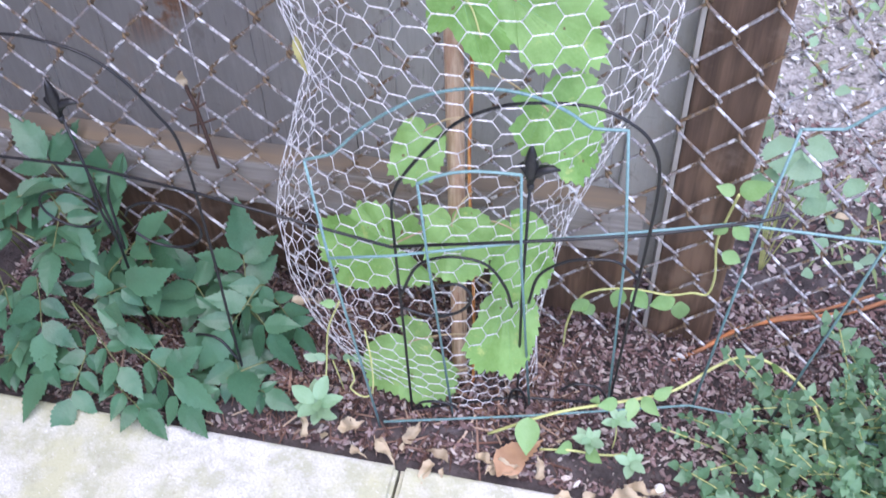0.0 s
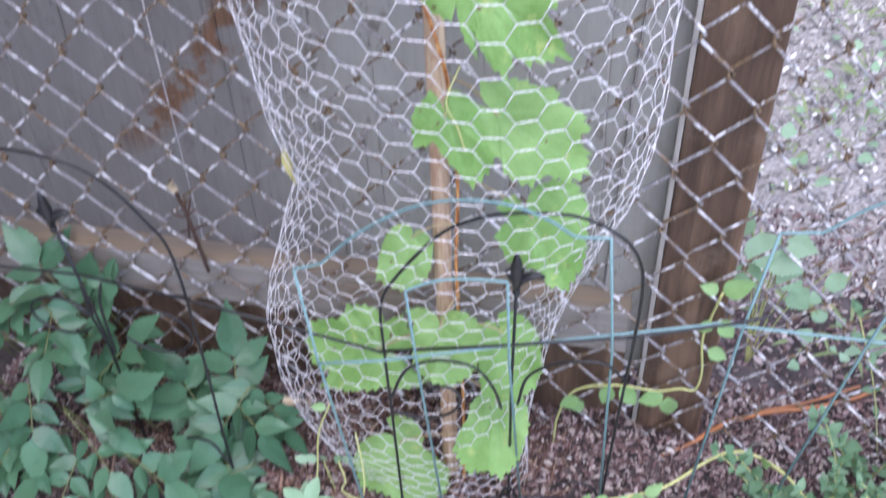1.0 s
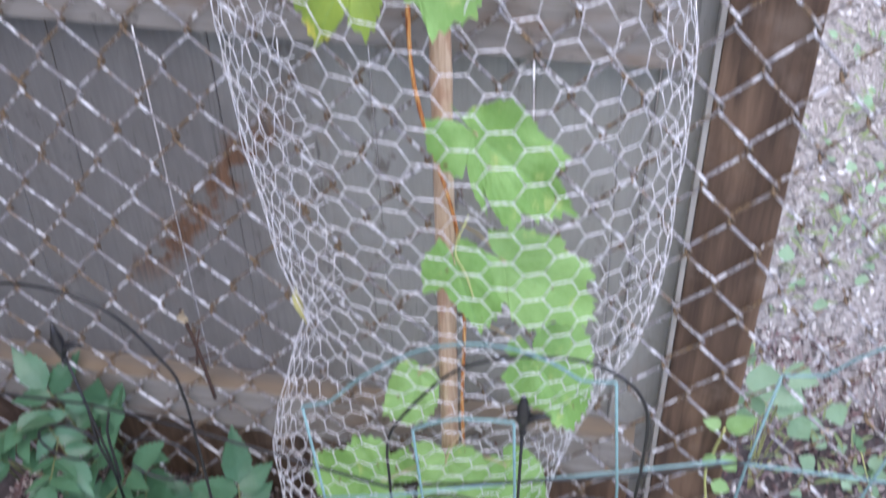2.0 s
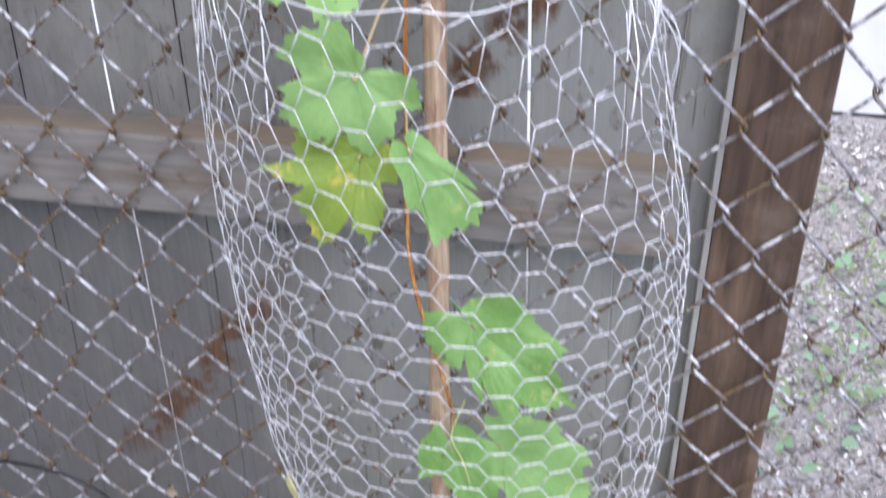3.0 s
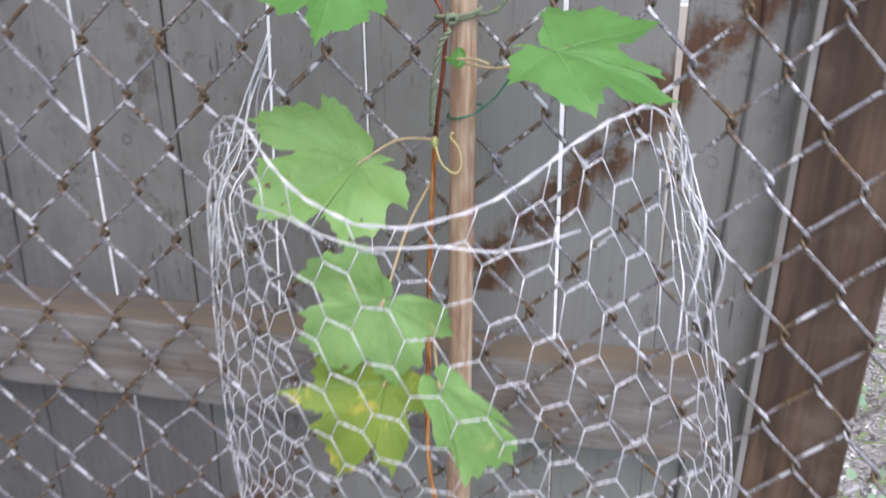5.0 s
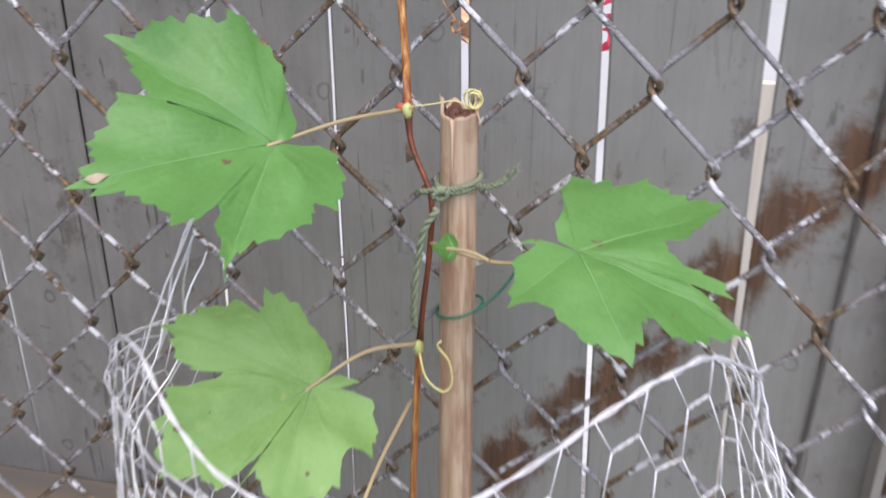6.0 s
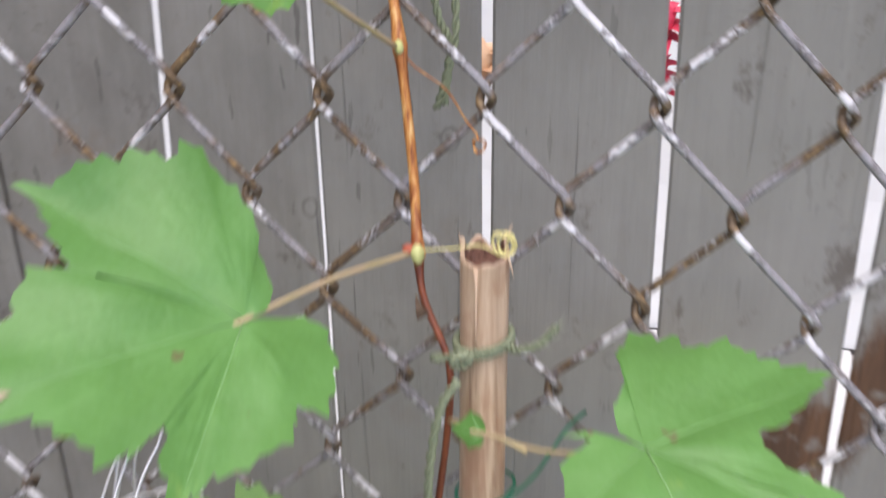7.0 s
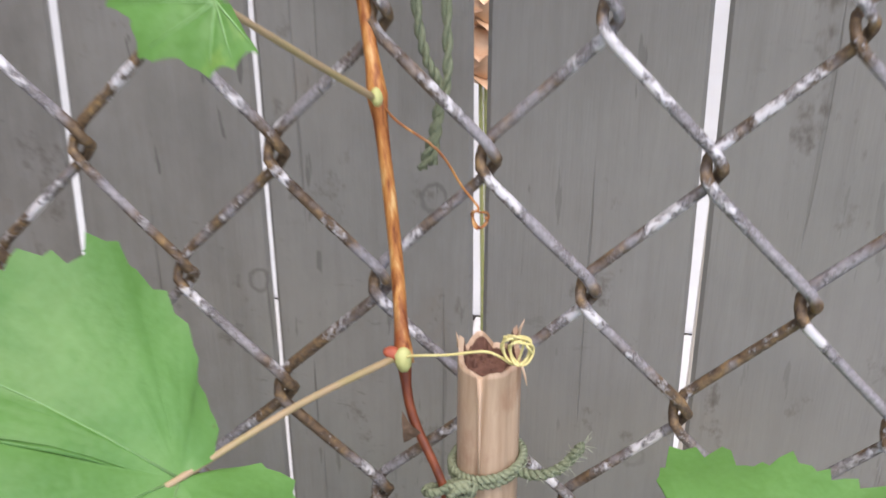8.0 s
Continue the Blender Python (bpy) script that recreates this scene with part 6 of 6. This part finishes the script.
for at, yaw, k, s, label in (((-0.125, -0.258, 0.016), 50, 0, 1.35, "curled rust-brown dead leaf on the soil"), ((-0.345, -0.228, 0.012), 20, 1, 0.8, "bleached tan dead leaf on the soil"), ((-0.25, -0.232, 0.012), 70, 1, 0.7, "bleached tan dead leaf on the soil"),
                             ((-0.19, -0.245, 0.012), 160, 2, 0.9, "pale papery dead leaf on the soil"), ((-0.14, -0.25, 0.012), 10, 1, 0.9, "pale papery dead leaf on the soil"), ((0.02, -0.262, 0.012), 5, 1, 1.0, "bleached tan dead leaf on the soil"),
                             ((-0.29, -0.235, 0.014), -40, 2, 1.0, "pale papery dead leaf on the soil"), ((0.3, 0.27, 0.02), 30, 2, 0.9, "orange-brown dead leaf on the litter"), ((-0.44, -0.09, 0.09), 20, 2, 0.9, "yellowing dead leaf caught among shrub leaves")):
    dead = thing("dead_leaf", label, "leaf", group="dead leaves")
    dead.matrix_basis = pose(at[0], at[1] - 0.003, at[2] + GROUND, 8, -10, yaw)
    ob = new("blade", CURLED[k])
    ob.parent = dead
    ob.scale = (s, s, s)
for k in range(16):
    ob = thing("dead_leaf", "crumpled tan leaf scrap on the soil by the paving", "leaf", (-0.4 + 0.033 * k + 0.02 * rng.random(), -0.262 + 0.03 * rng.random() - 0.006 * (k > 8), GROUND + 0.012 + 0.005 * rng.random()), "dead leaves")
    ob.rotation_euler = (rng.gauss(0, 0.35), rng.gauss(0, 0.35), rng.random() * math.tau)
    size = 0.35 + 0.5 * rng.random()
    ob.scale = (size, size, size)
    leaf = new("blade", rng.choice(CURLED[1:]))
    leaf.parent = ob
scrap = thing("dead_leaf", "yellowed leaf scrap caught in the wire cage", "leaf", group="dead leaves")
scrap.matrix_basis = basis(Vector((-0.358, -0.13, 0.645)), (0.05, -0.05, -1), (-0.3, -0.9, 0.2))
ob = new("blade", toothed_leaflet("blade", 0.055, 0.013, plain("straw_yellow_leaf", (0.34, 0.33, 0.12), (0.55, 0.5, 0.22), 60, 0.8), 0.5, 0.3, 71))
ob.parent = scrap
pebble_mesh = bmesh.new()
bmesh.ops.create_icosphere(pebble_mesh, subdivisions=2, radius=0.0075)
for v in pebble_mesh.verts:
    v.co *= 1 + 0.25 * noise.noise(v.co * 150)
pebble = new("pebble", mesh_of("pebble", pebble_mesh, SIDING))
pebble.location = (0.08, -0.235, 0.063)
tagged(pebble, "small white pebble on dark soil", "pebble")


def build_flower(at, height, material, label, reach):
    flower = thing("flower", label, "flower", at, group="flowers behind the fence")
    bm = bmesh.new()
    tube(bm, curve([(0, 0, 0), (0.01, 0, height * 0.5), (0, 0, height)], 6), 0.003, 6)
    part("stalk", bm, STALK, flower)
    bm = bmesh.new()
    bmesh.ops.create_icosphere(bm, subdivisions=2, radius=0.03)
    for v in bm.verts:
        v.co = Vector((v.co.x, v.co.y, v.co.z * 1.15 + height)) * (1 + 0.02 * noise.noise(v.co * 90))
    part("flower_head", bm, material, flower, smooth=True)
    petal = ovate("petal", reach, 0.034, material, 0, 0, 0.3, 0.6)
    for k in range(14):
        a = k * 2.4
        ob = new("petal", petal)
        ob.parent = flower
        ob.matrix_basis = basis(Vector((0, 0, height - 0.012 * (k // 5))), (math.cos(a), math.sin(a), 0.5 - 0.2 * (k // 5)), (0, 0, 1))


RED = plain("red_petal", (0.5, 0.02, 0.06), (0.62, 0.06, 0.12), 60, 0.6)
AMBER = plain("amber_petal", (0.72, 0.42, 0.24), (0.8, 0.56, 0.38), 60, 0.6)
CORAL = plain("coral_petal", (0.6, 0.12, 0.05), (0.7, 0.25, 0.12), 60, 0.6)
for x, height, petals, label in ((-0.195, 1.0, RED, "tall red flower behind the board fence"), (-0.19, 1.07, RED, "tall red flower behind the board fence"), (-0.117, 1.0, CORAL, "tall coral flower behind the board fence"), (-0.12, 1.08, CORAL, "tall coral flower behind the board fence"),
                                (-0.425, 1.0, AMBER, "tall amber flower behind the board fence"), (-0.35, 1.01, AMBER, "tall amber flower behind the board fence"), (-0.345, 1.08, AMBER, "tall amber flower behind the board fence")):
    build_flower((x, 1.0, GROUND), height, petals, label, 0.04 if petals is CORAL else 0.05)

tall_weed = thing("weed", "tall green leafy weed behind the board fence", "plant", (-0.87, 1.0, GROUND))
strand_part("stalk", [(0, 0, 0), (0.01, 0, 0.35), (0, 0, 0.74)], 0.003, STALK, tall_weed)
for k in range(16):
    leaf_on(tall_weed, rng.choice(WEED + LONG), (0, 0, 0.5 + 0.016 * k), (math.cos(k * 2.4), math.sin(k * 2.4), 0.2), (0, -0.5, 0.9), 0.9)

DARK_TWIG = plain("dark_dry_twig", (0.035, 0.02, 0.016), (0.1, 0.055, 0.04), 200, 0.9)
stub = thing("dead_stalk", "dried brown stalk and leaf tangled in the chain-link", "plant", (0, 0, 0.037))
for k, pts in enumerate((((-0.565, -0.012, 0.43), (-0.56, -0.012, 0.4), (-0.552, -0.014, 0.36), (-0.545, -0.012, 0.27)), ((-0.575, -0.012, 0.375), (-0.56, -0.014, 0.37), (-0.54, -0.013, 0.385)), ((-0.545, -0.012, 0.4), (-0.553, -0.014, 0.37), (-0.56, -0.012, 0.33)), ((-0.53, -0.012, 0.36), (-0.55, -0.014, 0.35), (-0.57, -0.012, 0.34)))):
    strand_part("twig", pts, 0.0026 if k == 0 else 0.0014, DARK_TWIG, stub)
ob = new("blade", CURLED[2])
ob.parent = stub
ob.matrix_basis = basis(Vector((-0.562, -0.016, 0.435)), (0.1, 0, -1), (0, -1, 0.2)) @ Matrix.Diagonal((0.8, 0.8, 0.8, 1))

far = max(top_leaf.data.vertices, key=lambda q: q.co.length).co
inward = -far.normalized()
dry = ovate("dry_tip", 0.011, 0.0045, PALE_DEAD, 0, 0, 0.0, 0.0)
for v in dry.vertices:
    spot = far + inward * (v.co.x + 0.009) + Vector((-inward.y, inward.x, 0)) * v.co.y
    near = min(top_leaf.data.vertices, key=lambda q: (q.co.x - spot.x) ** 2 + (q.co.y - spot.y) ** 2)
    v.co = Vector((spot.x, spot.y, near.co.z + 0.0008))
tip = new("dry_tip", dry)
tip.parent = top_leaf
tip["label"] = "bleached dry leaf tip"
